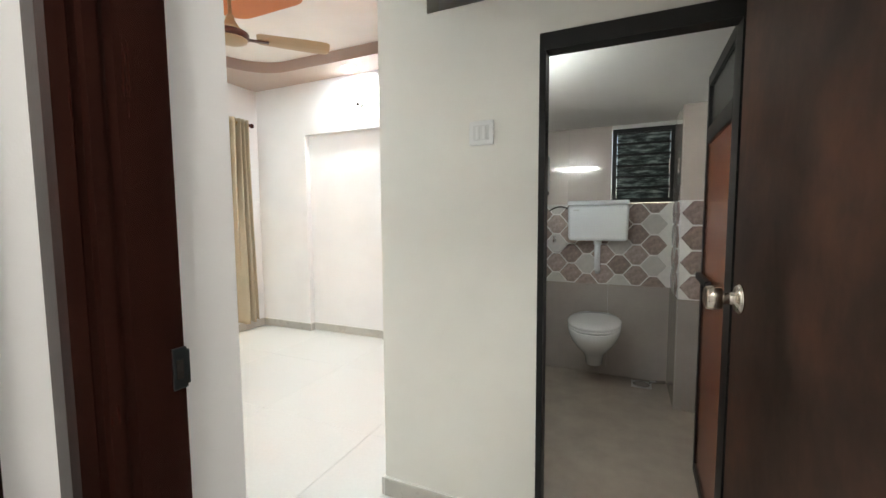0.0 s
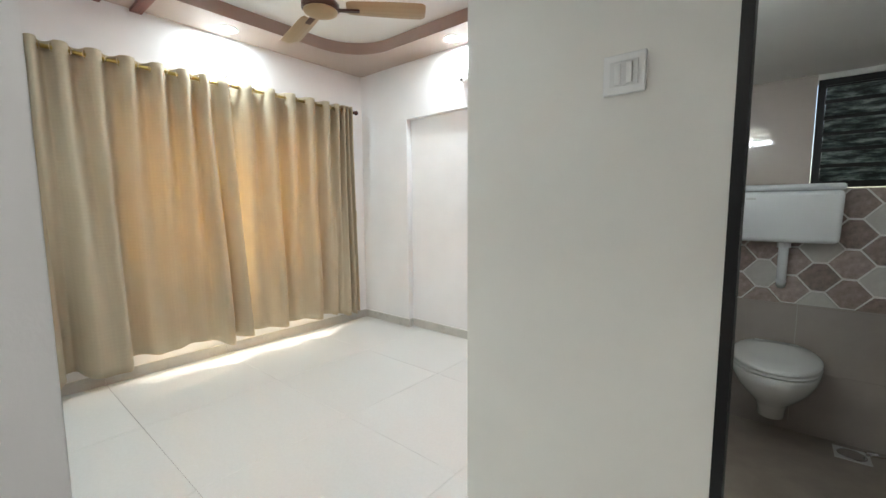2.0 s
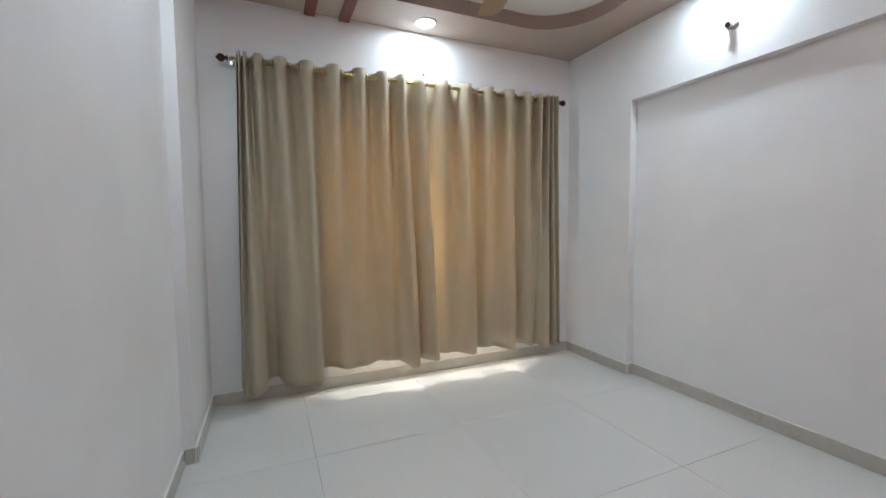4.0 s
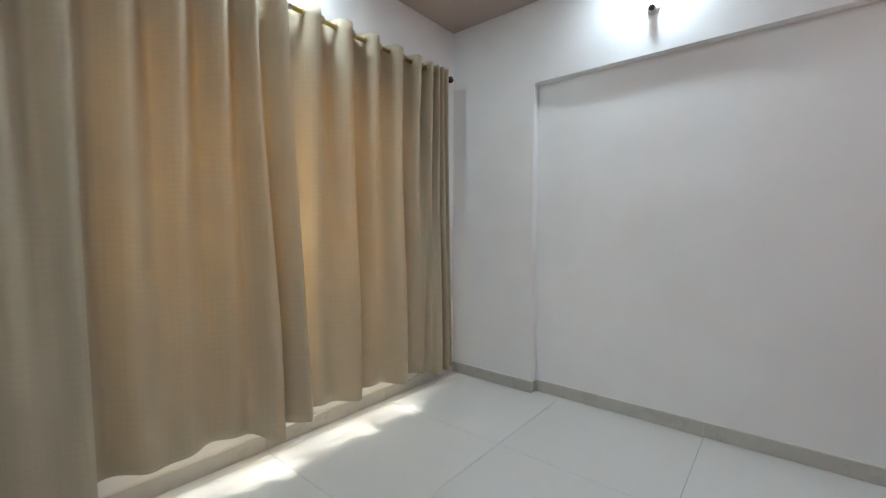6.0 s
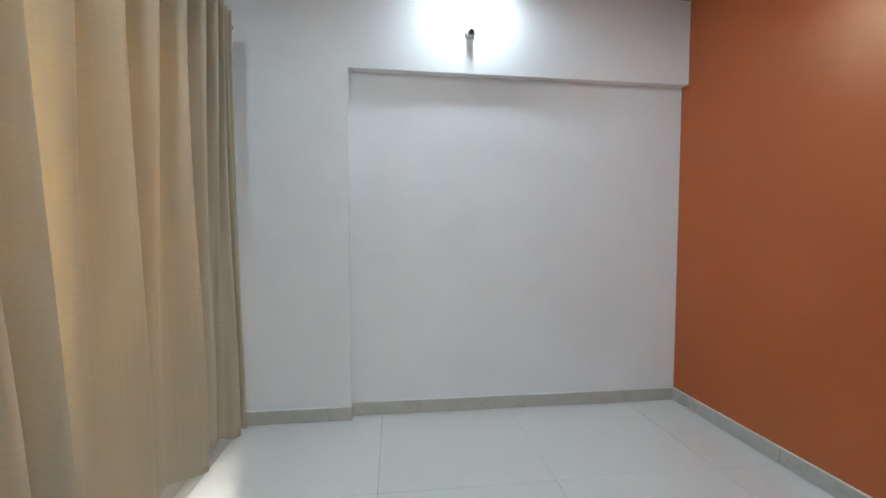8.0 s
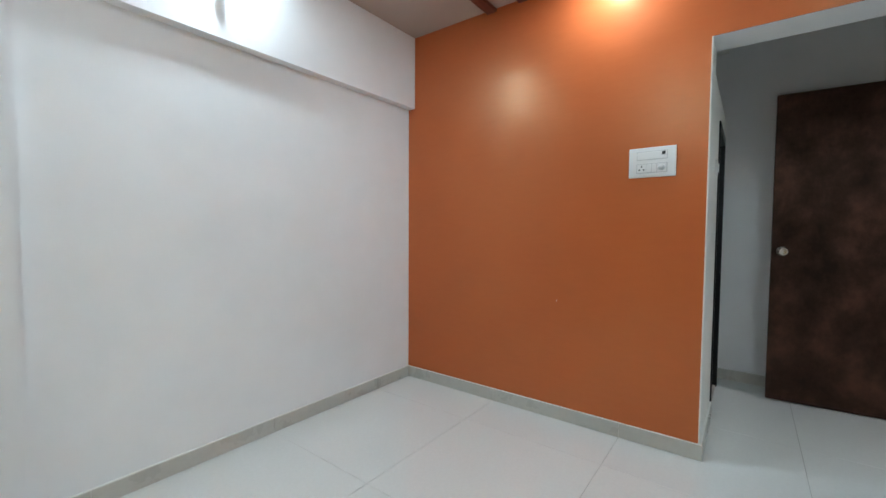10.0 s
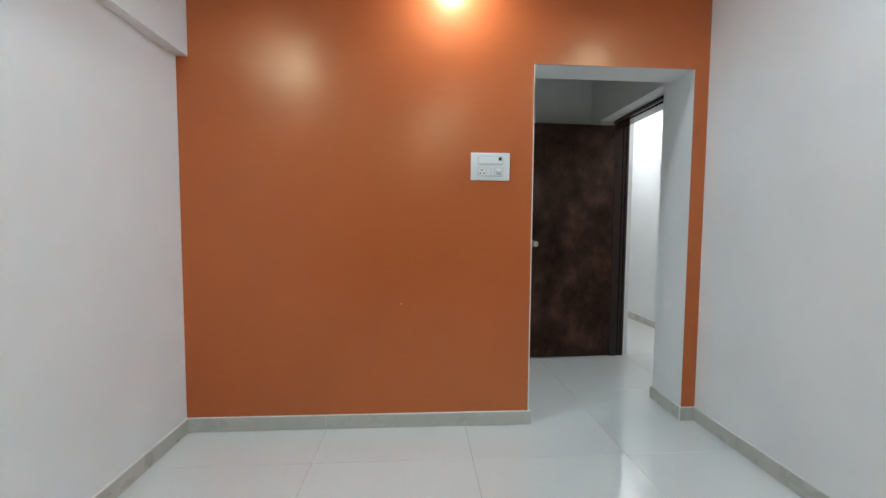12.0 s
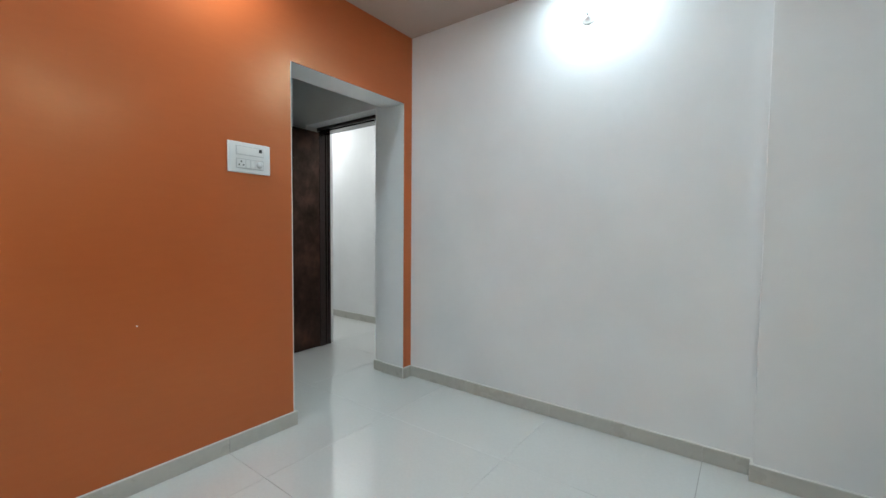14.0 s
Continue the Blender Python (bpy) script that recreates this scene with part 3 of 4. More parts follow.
    while q < ph[-1]:
        if q > ph[0] + 0.05:
            y = float(np.interp(q, ph, ys))
            wide = float(np.interp(q + 0.2, ph, ys)) - float(np.interp(q - 0.2, ph, ys))
            tilt = math.atan2(0.10, max(wide, 0.01)) * (1 if (q % 1) < 0.5 else -1)
            bm = bmesh.new()
            R, r, n1, n2 = 0.0225, 0.0045, 20, 8
            vs = [[bm.verts.new(((R + r * math.cos(b)) * math.cos(a), (R + r * math.cos(b)) * math.sin(a), r * 0.7 * math.sin(b))) for b in (2 * math.pi * k / n2 for k in range(n2))] for a in (2 * math.pi * k / n1 for k in range(n1))]
            for a in range(n1):
                for b in range(n2):
                    bm.faces.new((vs[a][b], vs[(a + 1) % n1][b], vs[(a + 1) % n1][(b + 1) % n2], vs[a][(b + 1) % n2]))
            # ring plane upright, its axis turned between the wall's normal and the rod
            bm.transform(Matrix.Translation((XR, y, ZR)) @ Matrix.Rotation(tilt, 4, "Z") @ Matrix.Rotation(radians(90), 4, "Y"))
            part("eyelet", local(bm, base.location), EYELET, base, "champagne metal eyelet", True)
        q += 0.5
    return base


curtain("curtain", [(-0.3, 0.945), (0, 0.950), (1, 0.972), (2, 1.01), (3, 1.12), (4, 1.271), (5, 1.439), (6, 1.618), (7, 1.787), (8, 1.944), (9, 2.064), (9.65, 2.165)],
        [(0.905, 0.01, 0), (0.925, 0.085, -0.01), (0.98, 0.115, -0.01), (1.04, 0.105, 0), (1.064, 0.06, 0), (1.062, -0.01, 0), (1.085, -0.055, 0), (1.12, -0.05, 0), (1.14, 0.02, 0), (1.175, 0.085, 0), (1.25, 0.112, 0), (1.33, 0.12, 0), (1.385, 0.105, 0), (1.405, 0.05, 0), (1.395, -0.02, 0),
         (1.42, -0.038, 0.01), (1.5, -0.03, 0.012), (1.6, 0.0, -0.012), (1.7, -0.012, 0.0), (1.8, -0.022, 0.012), (1.9, 0.0, 0.016), (1.97, 0.035, 0.012), (2.03, 0.095, 0), (2.075, 0.108, -0.004), (2.094, 0.07, 0), (2.082, 0.005, 0), (2.105, -0.005, 0), (2.17, 0.03, 0), (2.235, 0.055, 0), (2.255, 0.03, 0)], 4, "long beige eyelet curtain, drawn closed over the bright window")
curtain("curtain", [(-0.25, 2.192), (0, 2.224), (1, 2.417), (2, 2.621), (3, 2.81), (4, 3.009), (5, 3.158), (6, 3.25), (7, 3.295), (8, 3.34), (8.7, 3.378)],
        [(2.2, -0.045, 0), (2.26, -0.04, 0.004), (2.35, -0.02, 0.006), (2.45, 0.01, 0), (2.54, 0.046, 0), (2.574, 0.042, 0), (2.58, 0.0, 0), (2.58, -0.035, 0), (2.65, -0.03, 0.004), (2.75, -0.005, 0.004), (2.85, 0.04, 0), (2.9, 0.06, 0), (2.93, 0.045, 0), (2.922, -0.015, 0),
         (2.95, -0.03, 0), (3.02, -0.01, 0), (3.08, 0.03, -0.01), (3.12, 0.03, -0.02), (3.135, -0.01, -0.03), (3.16, -0.03, -0.03), (3.19, 0.02, -0.03), (3.215, 0.07, -0.03), (3.25, 0.065, -0.03), (3.262, 0.0, -0.03), (3.28, -0.02, -0.03), (3.3, 0.04, -0.03), (3.33, 0.06, -0.03), (3.35, 0.02, -0.03), (3.365, 0.0, -0.03), (3.378, 0.03, -0.03), (3.39, 0.01, -0.03)], 9, "long beige eyelet curtain bunched towards the pillar")

# curtain tie hook on the wall
tie = empty("tieback_hook", (XW, 3.455, 1.12), "small brown curtain tieback hanging on the wall", "tieback")
bm = tube((XW, 3.455, 1.17), (XW + 0.035, 3.455, 1.17), 0.006)
part("hook", local(bm, tie.location), FAN_BROWN, tie)
part("strap", local(box((XW + 0.012, 3.44, 1.07), (XW + 0.03, 3.47, 1.175), 0.006), tie.location), CLOTH, tie)


# ---- ceiling fan ----
def ceiling_fan(x, y):
    fan = empty("ceiling_fan", (x, y, TRAY), "beige three-bladed ceiling fan with brown trim", "ceiling fan")
    z = 2.33
    part("canopy", lathe([(0.02, -0.09), (0.05, -0.075), (0.062, -0.02), (0.062, -0.013)], (0, 0, 0)), FAN_BEIGE, fan, smooth=True)
    part("down_rod", tube((0, 0, z - TRAY + 0.10), (0, 0, -0.08), 0.011), FAN_BEIGE, fan, smooth=True)
    part("upper_cover", lathe([(0.075, z - TRAY + 0.075), (0.055, z - TRAY + 0.10), (0.03, z - TRAY + 0.135), (0.02, z - TRAY + 0.17)]), FAN_BEIGE, fan, "beige bell cover", True)
    part("motor", lathe([(0.096, z - TRAY + 0.022), (0.108, z - TRAY + 0.032), (0.108, z - TRAY + 0.06), (0.075, z - TRAY + 0.075)]), FAN_BROWN, fan, "brown motor ring", True)
    part("cap", lathe([(0.02, z - TRAY - 0.003), (0.07, z - TRAY + 0.003), (0.095, z - TRAY + 0.014), (0.098, z - TRAY + 0.022)]), FAN_BEIGE, fan, "beige bottom cap", True)
    for k in range(3):
        turn = Matrix.Rotation(radians(46.5 + 120 * k), 4, "Z")
        zb = z - TRAY + 0.045
        bm = bmesh.new()
        stations = [(0.15, 0.046), (0.175, 0.058), (0.35, 0.066), (0.54, 0.071), (0.59, 0.068), (0.61, 0.05)]
        rows = []
        for r, w in stations:
            rows.append([bm.verts.new((r, s * w, zb - s * w * 0.18 - 0.010 * (1 - s * s) + dz)) for s in (-1, -0.5, 0, 0.5, 1) for dz in (0, 0.004)])
        for a, b in zip(rows, rows[1:]):
            for s in range(4):
                bm.faces.new((a[2 * s], b[2 * s], b[2 * s + 2], a[2 * s + 2]))
                bm.faces.new((a[2 * s + 1], a[2 * s + 3], b[2 * s + 3], b[2 * s + 1]))
            bm.faces.new((a[0], a[1], b[1], b[0]))
            bm.faces.new((a[8], b[8], b[9], a[9]))
        for r in (rows[0], rows[-1]):
            for s in range(4):
                bm.faces.new((r[2 * s], r[2 * s + 2], r[2 * s + 3], r[2 * s + 1]))
        bm.transform(turn)
        blade = part("blade", bm, FAN_BEIGE, fan, smooth=False)
        bm = box((0.095, -0.017, zb - 0.018), (0.225, 0.017, zb - 0.009), 0.003)
        bm.transform(turn)
        part("blade_arm", bm, FAN_BROWN, blade, "brown blade bracket")
    return fan


ceiling_fan(-2.23, 2.16)


# ---- lamps ----
def downlight(x, y):
    d = empty("downlight", (x, y, H), "round recessed ceiling downlight, lit cool white", "downlight", "ceiling downlights")
    prof = [(0.062, -0.002), (0.066, -0.008), (0.080, -0.006), (0.084, -0.0005)]
    bm = bmesh.new()
    seg = 36
    rings = [[bm.verts.new((r * math.cos(2 * math.pi * i / seg), r * math.sin(2 * math.pi * i / seg), z)) for i in range(seg)] for r, z in prof]
    for a, b in zip(rings, rings[1:]):
        for i in range(seg):
            bm.faces.new((a[i], a[(i + 1) % seg], b[(i + 1) % seg], b[i]))
    part("trim_ring", bm, PLASTIC, d, "white trim ring", True)
    part("diffuser", lathe([(0.064, -0.005), (0.064, -0.001)], (0, 0, 0), 36), COOL, d, "glowing white diffuser")
    lamp = bpy.data.lights.new("downlight_lamp", "AREA")
    lamp.shape, lamp.size, lamp.energy, lamp.color, lamp.spread = "DISK", 0.12, DOWNLIGHT, (0.72, 0.88, 1.0), radians(180)
    ob = new("downlight_lamp", lamp)
    ob.location, ob.parent = (0, 0, -0.010), d
    return d


for x, y in ((-3.468, 2.162), (-2.255, 3.43), (-1.005, 2.155), (-2.2, 0.85)):
    downlight(x, y)


def angle_holder(x, y, z):
    """An empty angled lamp holder on the wall."""
    h = empty("lamp_holder", (x, y, z), "white angled wall lamp holder with no bulb", "lamp holder")
    part("base", lathe([(0.030, 0), (0.030, 0.010), (0.022, 0.016)], (0, 0, 0), 24, Matrix.Rotation(radians(90), 4, "X")), PLASTIC, h, smooth=True)
    a, b = Vector((0, -0.010, 0)), Vector((0.002, -0.056, -0.014))
    cup = part("cup", tube(a, b, 0.017, 0.0215, 24), PLASTIC, h, smooth=True)
    part("socket", tube(b, b + (b - a).normalized() * 0.002, 0.0155, 0.0155, 20), SOCKET, cup, "dark empty socket")
    return h


angle_holder(-2.25, YPI, 2.30)
rose = empty("ceiling_rose", (-2.152, YS, 2.362), "round white cable cover plate on the wall", "cover plate")
part("plate", lathe([(0.046, 0), (0.046, 0.004), (0.040, 0.009), (0.016, 0.010), (0.014, 0.016)], (0, 0, 0), 30, Matrix.Rotation(radians(-90), 4, "X")), PLASTIC, rose, smooth=True)
part("wire_end", tube((0, 0.012, 0), (0.012, 0.022, 0.014), 0.003), SOCKET, rose)


# ---- switches ----
def switch_plate(x, y, z):
    s = empty("light_switch", (x, y, z), "white two-rocker light switch on the cream wall", "switch")
    part("plate", box((-0.046, -0.010, -0.044), (0.046, 0, 0.044), 0.004, 3), PLASTIC, s)
    # Slightly greyer frame: the shade outlining the rockers is put into its colour.
    part("module_frame", box((-0.030, -0.0125, -0.027), (0.030, -0.010, 0.027), 0.001), PLASTIC_GAP_SHADE, s)
    for dx in (-0.0125, 0.0125):
        bm = box((dx - 0.0065, -0.0165, -0.0225), (dx + 0.0065, -0.0125, 0.0225), 0.0012)
        bm.transform(Matrix.Rotation(radians(2.5), 4, "X"))
        part("rocker", bm, PLASTIC, s)
    return s


switch_plate(-0.385, YD1, 1.512)


def switch_board(y, z):
    """Socket board on the orange wall, facing the bedroom."""
    s = empty("switch_board", (XE, y, z), "white switch board with socket and fan regulator on orange wall", "switch board")
    w, h = 0.1115, 0.0775
    part("plate", box((-0.011, -w, -h), (0, w, h), 0.004, 3), PLASTIC, s)
    part("upper_frame", box((-0.0135, -0.073, 0.012), (-0.011, 0.073, 0.058), 0.001), PLASTIC_GREY, s)
    up = part("upper_module", box((-0.0155, -0.069, 0.016), (-0.0135, 0.069, 0.054), 0.001), PLASTIC, s, "blank white module")
    part("indicator", box((-0.0165, -0.063, 0.034), (-0.0155, -0.047, 0.052)), SOCKET, up, "small dark indicator window")
    part("lower_frame", box((-0.0135, -0.073, -0.056), (-0.011, 0.073, -0.006), 0.001), PLASTIC_GREY, s)
    so = part("socket_module", box((-0.0155, 0.026, -0.052), (-0.0135, 0.069, -0.010), 0.001), PLASTIC, s, "three-pin socket")
    for dy, dz in ((0.0475, -0.021), (0.037, -0.038), (0.058, -0.038)):
        part("pin_hole", tube((-0.0162, dy, dz), (-0.0155, dy, dz), 0.0042, seg=12), SOCKET, so)
    for dy in (0.013, -0.012):
        bm = box((-0.018, dy - 0.011, -0.052), (-0.0135, dy + 0.011, -0.010), 0.0015)
        part("rocker", bm, PLASTIC, s)
    reg = part("regulator_module", box((-0.0155, -0.069, -0.052), (-0.0135, -0.026, -0.010), 0.001), PLASTIC, s, "fan regulator")
    part("regulator_knob", tube((-0.026, -0.0475, -0.031), (-0.0155, -0.0475, -0.031), 0.014, 0.0165), PLASTIC_GREY, reg, smooth=True)
    return s


switch_board(1.946, 1.508)
nail = tagged(finish("wall_plug", tube((XE - 0.004, 2.448, 0.725), (XE, 2.448, 0.725), 0.003, seg=10), PLASTIC), "tiny white plug in the orange wall", "wall plug")

# ---- entry door: frame, leaf, knob, strike ----
door1 = empty("door_1", (XD1, YF1, 0), "dark brown wooden door standing wide open", "door", kind="structure")
d1 = Vector(door1.location)


def moulded_jamb(x0, x1, face):
    """A dark jamb with grooves; face is the side that looks into the opening."""
    bm = bmesh.new()
    outer = x0 if face > 0 else x1
    inner = x1 if face > 0 else x0
    prof = [(inner, YF1), (inner, 0.556), (inner - face * 0.012, 0.553), (inner - face * 0.012, 0.545), (inner - face * 0.004, 0.542), (inner - face * 0.004, 0.528), (inner - face * 0.011, 0.525), (inner - face * 0.011, 0.517), (inner - face * 0.003, 0.512), (inner - face * 0.003, 0.494), (inner - face * 0.010, YF0), (outer, YF0), (outer, YF1)]
    bot = [bm.verts.new((x, y, 0)) for x, y in prof]
    topv = [bm.verts.new((x, y, 2.066)) for x, y in prof]
    for i in range(len(prof)):
        j = (i + 1) % len(prof)
        bm.faces.new((bot[i], bot[j], topv[j], topv[i]))
    bm.faces.new(bot)
    bm.faces.new(topv)
    return bm


strike_jamb = part("door_jamb", local(moulded_jamb(XJ0, XD0, 1), d1), DARKWOOD, door1, "dark grooved wooden jamb")
part("door_jamb", local(moulded_jamb(XD1, XJ1, -1), d1), DARKWOOD, door1, "dark grooved wooden jamb")
part("door_head", local(boxes(((XJ0, YF0, 2.066), (XJ1, 0.59, 2.105)), ((XJ0, 0.59, 2.074), (XJ1, YF1, 2.105))), d1), DARKWOOD, door1, "dark wooden head of the frame")
bm = boxes(((XD0, 0.603, 0.965), (XD0 + 0.003, YF1 + 0.002, 1.025)), ((XD0 - 0.006, YF1, 0.97), (XD0 + 0.003, YF1 + 0.006, 1.02)), bevel=0.001)
part("strike_plate", local(bm, d1), GUNMETAL, strike_jamb, "worn steel strike plate")
bm = box((XD0 + 0.003, 0.607, 0.98), (XD0 + 0.0036, 0.617, 1.008))
part("strike_hole", local(bm, d1), SOCKET, strike_jamb)

swing = Matrix.Rotation(radians(2.85), 4, "Z")
bm = box((-0.001, 0.004, 0.008), (0.034, 0.786, 2.056), 0.002)
bm.transform(swing)
leaf = part("door_leaf", bm, LAMINATE, door1, "dark brown laminate leaf with cloudy patches")


def knob_parts(side):
    m = swing @ Matrix.Translation((0.0 if side < 0 else 0.034, 0.730, 1.018)) @ Matrix.Rotation(radians(90 * side), 4, "Y")
    bm = lathe([(0.034, 0.0), (0.034, 0.004), (0.028, 0.010), (0.015, 0.013), (0.0125, 0.028), (0.016, 0.034), (0.026, 0.040), (0.0285, 0.052), (0.0265, 0.066), (0.022, 0.070), (0.019, 0.069), (0.008, 0.068)], (0, 0, 0), 32)
    bm.transform(m)
    return bm


part("door_knob", knob_parts(-1), STEEL, leaf, "brushed steel round knob", True)
part("door_knob", knob_parts(1), STEEL, leaf, "brushed steel round knob", True)
bm = box((0.006, 0.785, 0.975), (0.028, 0.788, 1.06), 0.001)
bm.transform(swing)
part("latch_plate", bm, STEEL, leaf)
for z in (0.25, 1.05, 1.85):
    bm = tube((0.036, 0.002, z - 0.05), (0.036, 0.002, z + 0.05), 0.006, seg=12)
    part("hinge", bm, STEEL, leaf, smooth=True)
structure("trim_hall", box((-0.53, YE - 0.03, 0), (-0.485, YE - 0.002, 2.15), 0.004), DARKWOOD, "dark wooden edging on the hall side of the door", "trim")

# ---- toilet ----
structure("wall_toilet_back", boxes(((XB, YT, -0.05), (0.0, YT + 0.12, ZT1)), ((0.41, YT, -0.05), (X_END, YT + 0.12, ZT1)), ((0.0, YT, -0.05), (0.41, YT + 0.12, 1.30)), ((0.0, YT, 1.832), (0.41, YT + 0.12, ZT1))), HEX_LINE, "tiled back wall of the toilet", "wall")
duct = structure("wall_toilet_duct", box((0.405, 3.06, 0), (X_END, YT, ZT1)), HEX_LINE, "tiled pipe duct in the corner of the toilet", "wall")
structure("floor_toilet", box((XB, YD1, -0.1), (X_END, YT, ZT0)), WC_FLOOR, "matt taupe tiled toilet floor", "floor")
back_tiles = structure("wall_tiling_back", box((XB, YT - 0.003, ZT0), (X_END, YT, 0.06)), GROUT, "taupe and beige tiles with a hexagon band", "wall tiling")
duct_tiles = structure("wall_tiling_duct", box((0.402, 3.057, ZT0), (X_END, 3.06, 0.06)), GROUT, "taupe and beige tiles with a hexagon band", "wall tiling")
left_tiles = structure("wall_tiling_side", box((XB, YD1 + 0.11, ZT0), (XB + 0.003, YT, 0.06)), GROUT, "taupe and beige tiles on the side wall", "wall tiling")


def tile_field(parent, axis, at, face, u0, u1, z0, z1, w, h, mat):
    """Plain tiles on an upright plane."""
    u = u0
    while u < u1 - 1e-3:
        z = z0
        ue = min(u + w, u1)
        while z < z1 - 1e-3:
            ze = min(z + h, z1)
            lo, hi = sorted((at, at + face * 0.007))
            if axis == 0:
                bm = box((u + 0.0004, lo, z + 0.0004), (ue - 0.0004, hi, ze - 0.0004), 0.0005, 1)
            else:
                bm = box((lo, u + 0.0004, z + 0.0004), (hi, ue - 0.0004, ze - 0.0004), 0.0005, 1)
            part("wall_tile", bm, mat, parent)
            z = ze
        u = ue


BZ0, BZ1 = 0.70, 1.298
tile_field(back_tiles, 0, YT, -1, XB, 0.405, ZT0, BZ0, 0.6, 0.34, TAUPE)
tile_field(back_tiles, 0, YT, -1, XB, 0.0, BZ1, ZT1, 0.305, 0.55, BEIGE_TILE)
tile_field(duct_tiles, 0, 3.06, -1, 0.405, X_END, ZT0, BZ0, 0.3, 0.34, TAUPE)
tile_field(duct_tiles, 0, 3.06, -1, 0.405, X_END, BZ1, ZT1, 0.3, 0.55, BEIGE_TILE)
tile_field(duct_tiles, 1, 0.405, -1, 3.06, YT, ZT0, BZ0, 0.6, 0.34, TAUPE)
tile_field(duct_tiles, 1, 0.405, -1, 3.06, YT, BZ1, ZT1, 0.6, 0.55, BEIGE_TILE)
tile_field(left_tiles, 1, XB, 1, YD1 + 0.11, YT, ZT0, BZ0, 0.6, 0.34, TAUPE)
tile_field(left_tiles, 1, XB, 1, YD1 + 0.11, YT, BZ0, ZT1, 0.6, 0.55, BEIGE_TILE)


def hex_mesh(w, h, mat, half=0):
    """A flat-topped hexagon, or its upper (1) or lower (-1) half, 6 mm thick, its face towards -y."""
    bm = bmesh.new()
    ring = [(-w * 0.5, 0), (-w * 0.15, -h * 0.5), (w * 0.15, -h * 0.5), (w * 0.5, 0), (w * 0.15, h * 0.5), (-w * 0.15, h * 0.5)]
    if half:
        ring = ring[:4] if half < 0 else [ring[0], ring[3], ring[4], ring[5]]
    f = [bm.verts.new((x * 0.98, -0.006, z * 0.98)) for x, z in ring]
    b = [bm.verts.new((x, 0.0, z)) for x, z in ring]
    n = len(ring)
    bm.faces.new(f)
    for i in range(n):
        bm.faces.new((f[i], b[i], b[(i + 1) % n], f[(i + 1) % n]))
    bmesh.ops.recalc_face_normals(bm, faces=bm.faces)
    me = bpy.data.meshes.new("hexagon")
    bm.to_mesh(me)
    bm.free()
    me.materials.append(mat)
    return me


HW, HH = 0.174, (BZ1 - BZ0) / 4
HEX = {(c, h): hex_mesh(HW * 0.95, HH * 0.93, m, h) for c, m in enumerate((HEX_WHITE, HEX_BROWN)) for h in (-1, 0, 1)}


def hex_band(parent, place, length):
    """Hexagons in offset columns that fill the band; place turns (u, z) into a pose."""
    col = 0
    u = HW * 0.5
    while u < length - HW * 0.3:
        shift = 0.5 if col % 2 == 0 else 0.0
        rows = 4 if col % 2 == 0 else 5
        for row in range(rows):
            half = 0 if col % 2 == 0 else (1 if row == 0 else -1 if row == 4 else 0)
            tone = 0 if col % 2 == 1 and (row + col // 2) % 2 == 0 else 1
            ob = new("hexagon_tile", HEX[tone, half])
            ob.matrix_world = place(u, BZ0 + HH * (row + shift))
            ob.parent = parent
        u += HW * 0.65
        col += 1


hex_band(back_tiles, lambda u, z: pose(XB + 0.02 + u, YT, z), 0.99)
hex_band(duct_tiles, lambda u, z: pose(0.405 + u, 3.06, z), 0.24)
hex_band(duct_tiles, lambda u, z: pose(0.405, YT - u, z, 0, 0, -90), 0.40)


def louvre_window():
    w = empty("window_2", (0.205, YT, 1.30), "small black-framed louvre window with grimy glass", "window", kind="structure")
    at = Vector(w.location)
    x0, x1, z0, z1 = 0.004, 0.406, 1.304, 1.828
    part("window_frame", local(boxes(((x0, YT - 0.012, z0), (x0 + 0.03, YT + 0.06, z1)), ((x1 - 0.03, YT - 0.012, z0), (x1, YT + 0.06, z1)), ((x0 + 0.03, YT - 0.012, z0), (x1 - 0.03, YT + 0.06, z0 + 0.03)), ((x0 + 0.03, YT - 0.012, z1 - 0.03), (x1 - 0.03, YT + 0.06, z1))), at), BLACKPVC, w)
    for k in range(6):
        z = z0 + 0.065 + k * 0.078
        bm = box((x0 + 0.032, -0.0025, -0.046), (x1 - 0.032, 0.0025, 0.046), 0.001, 1)
        bm.transform(Matrix.Translation((0, YT + 0.025, z)) @ Matrix.Rotation(radians(22), 4, "X"))
        part("louvre", local(bm, at), LOUVRE, w, "grimy frosted glass blade")
        # Black bar laid in front to draw the dark gap between blades.
        part("gap_shade_strip", local(box((x0 + 0.03, YT - 0.002, z + 0.032), (x1 - 0.03, YT + 0.005, z + 0.049)), at), BLACKPVC, w, "black strip in place of the shaded gap between blades")
        part("blade_clip", local(box((x0 + 0.024, YT + 0.0, z - 0.045), (x0 + 0.036, YT + 0.03, z - 0.03)), at), BLACKPVC, w)
    part("lever", local(box((x1 - 0.04, YT - 0.016, 1.50), (x1 - 0.032, YT - 0.006, 1.60), 0.002), at), STEEL, w)
    return w


louvre_window()


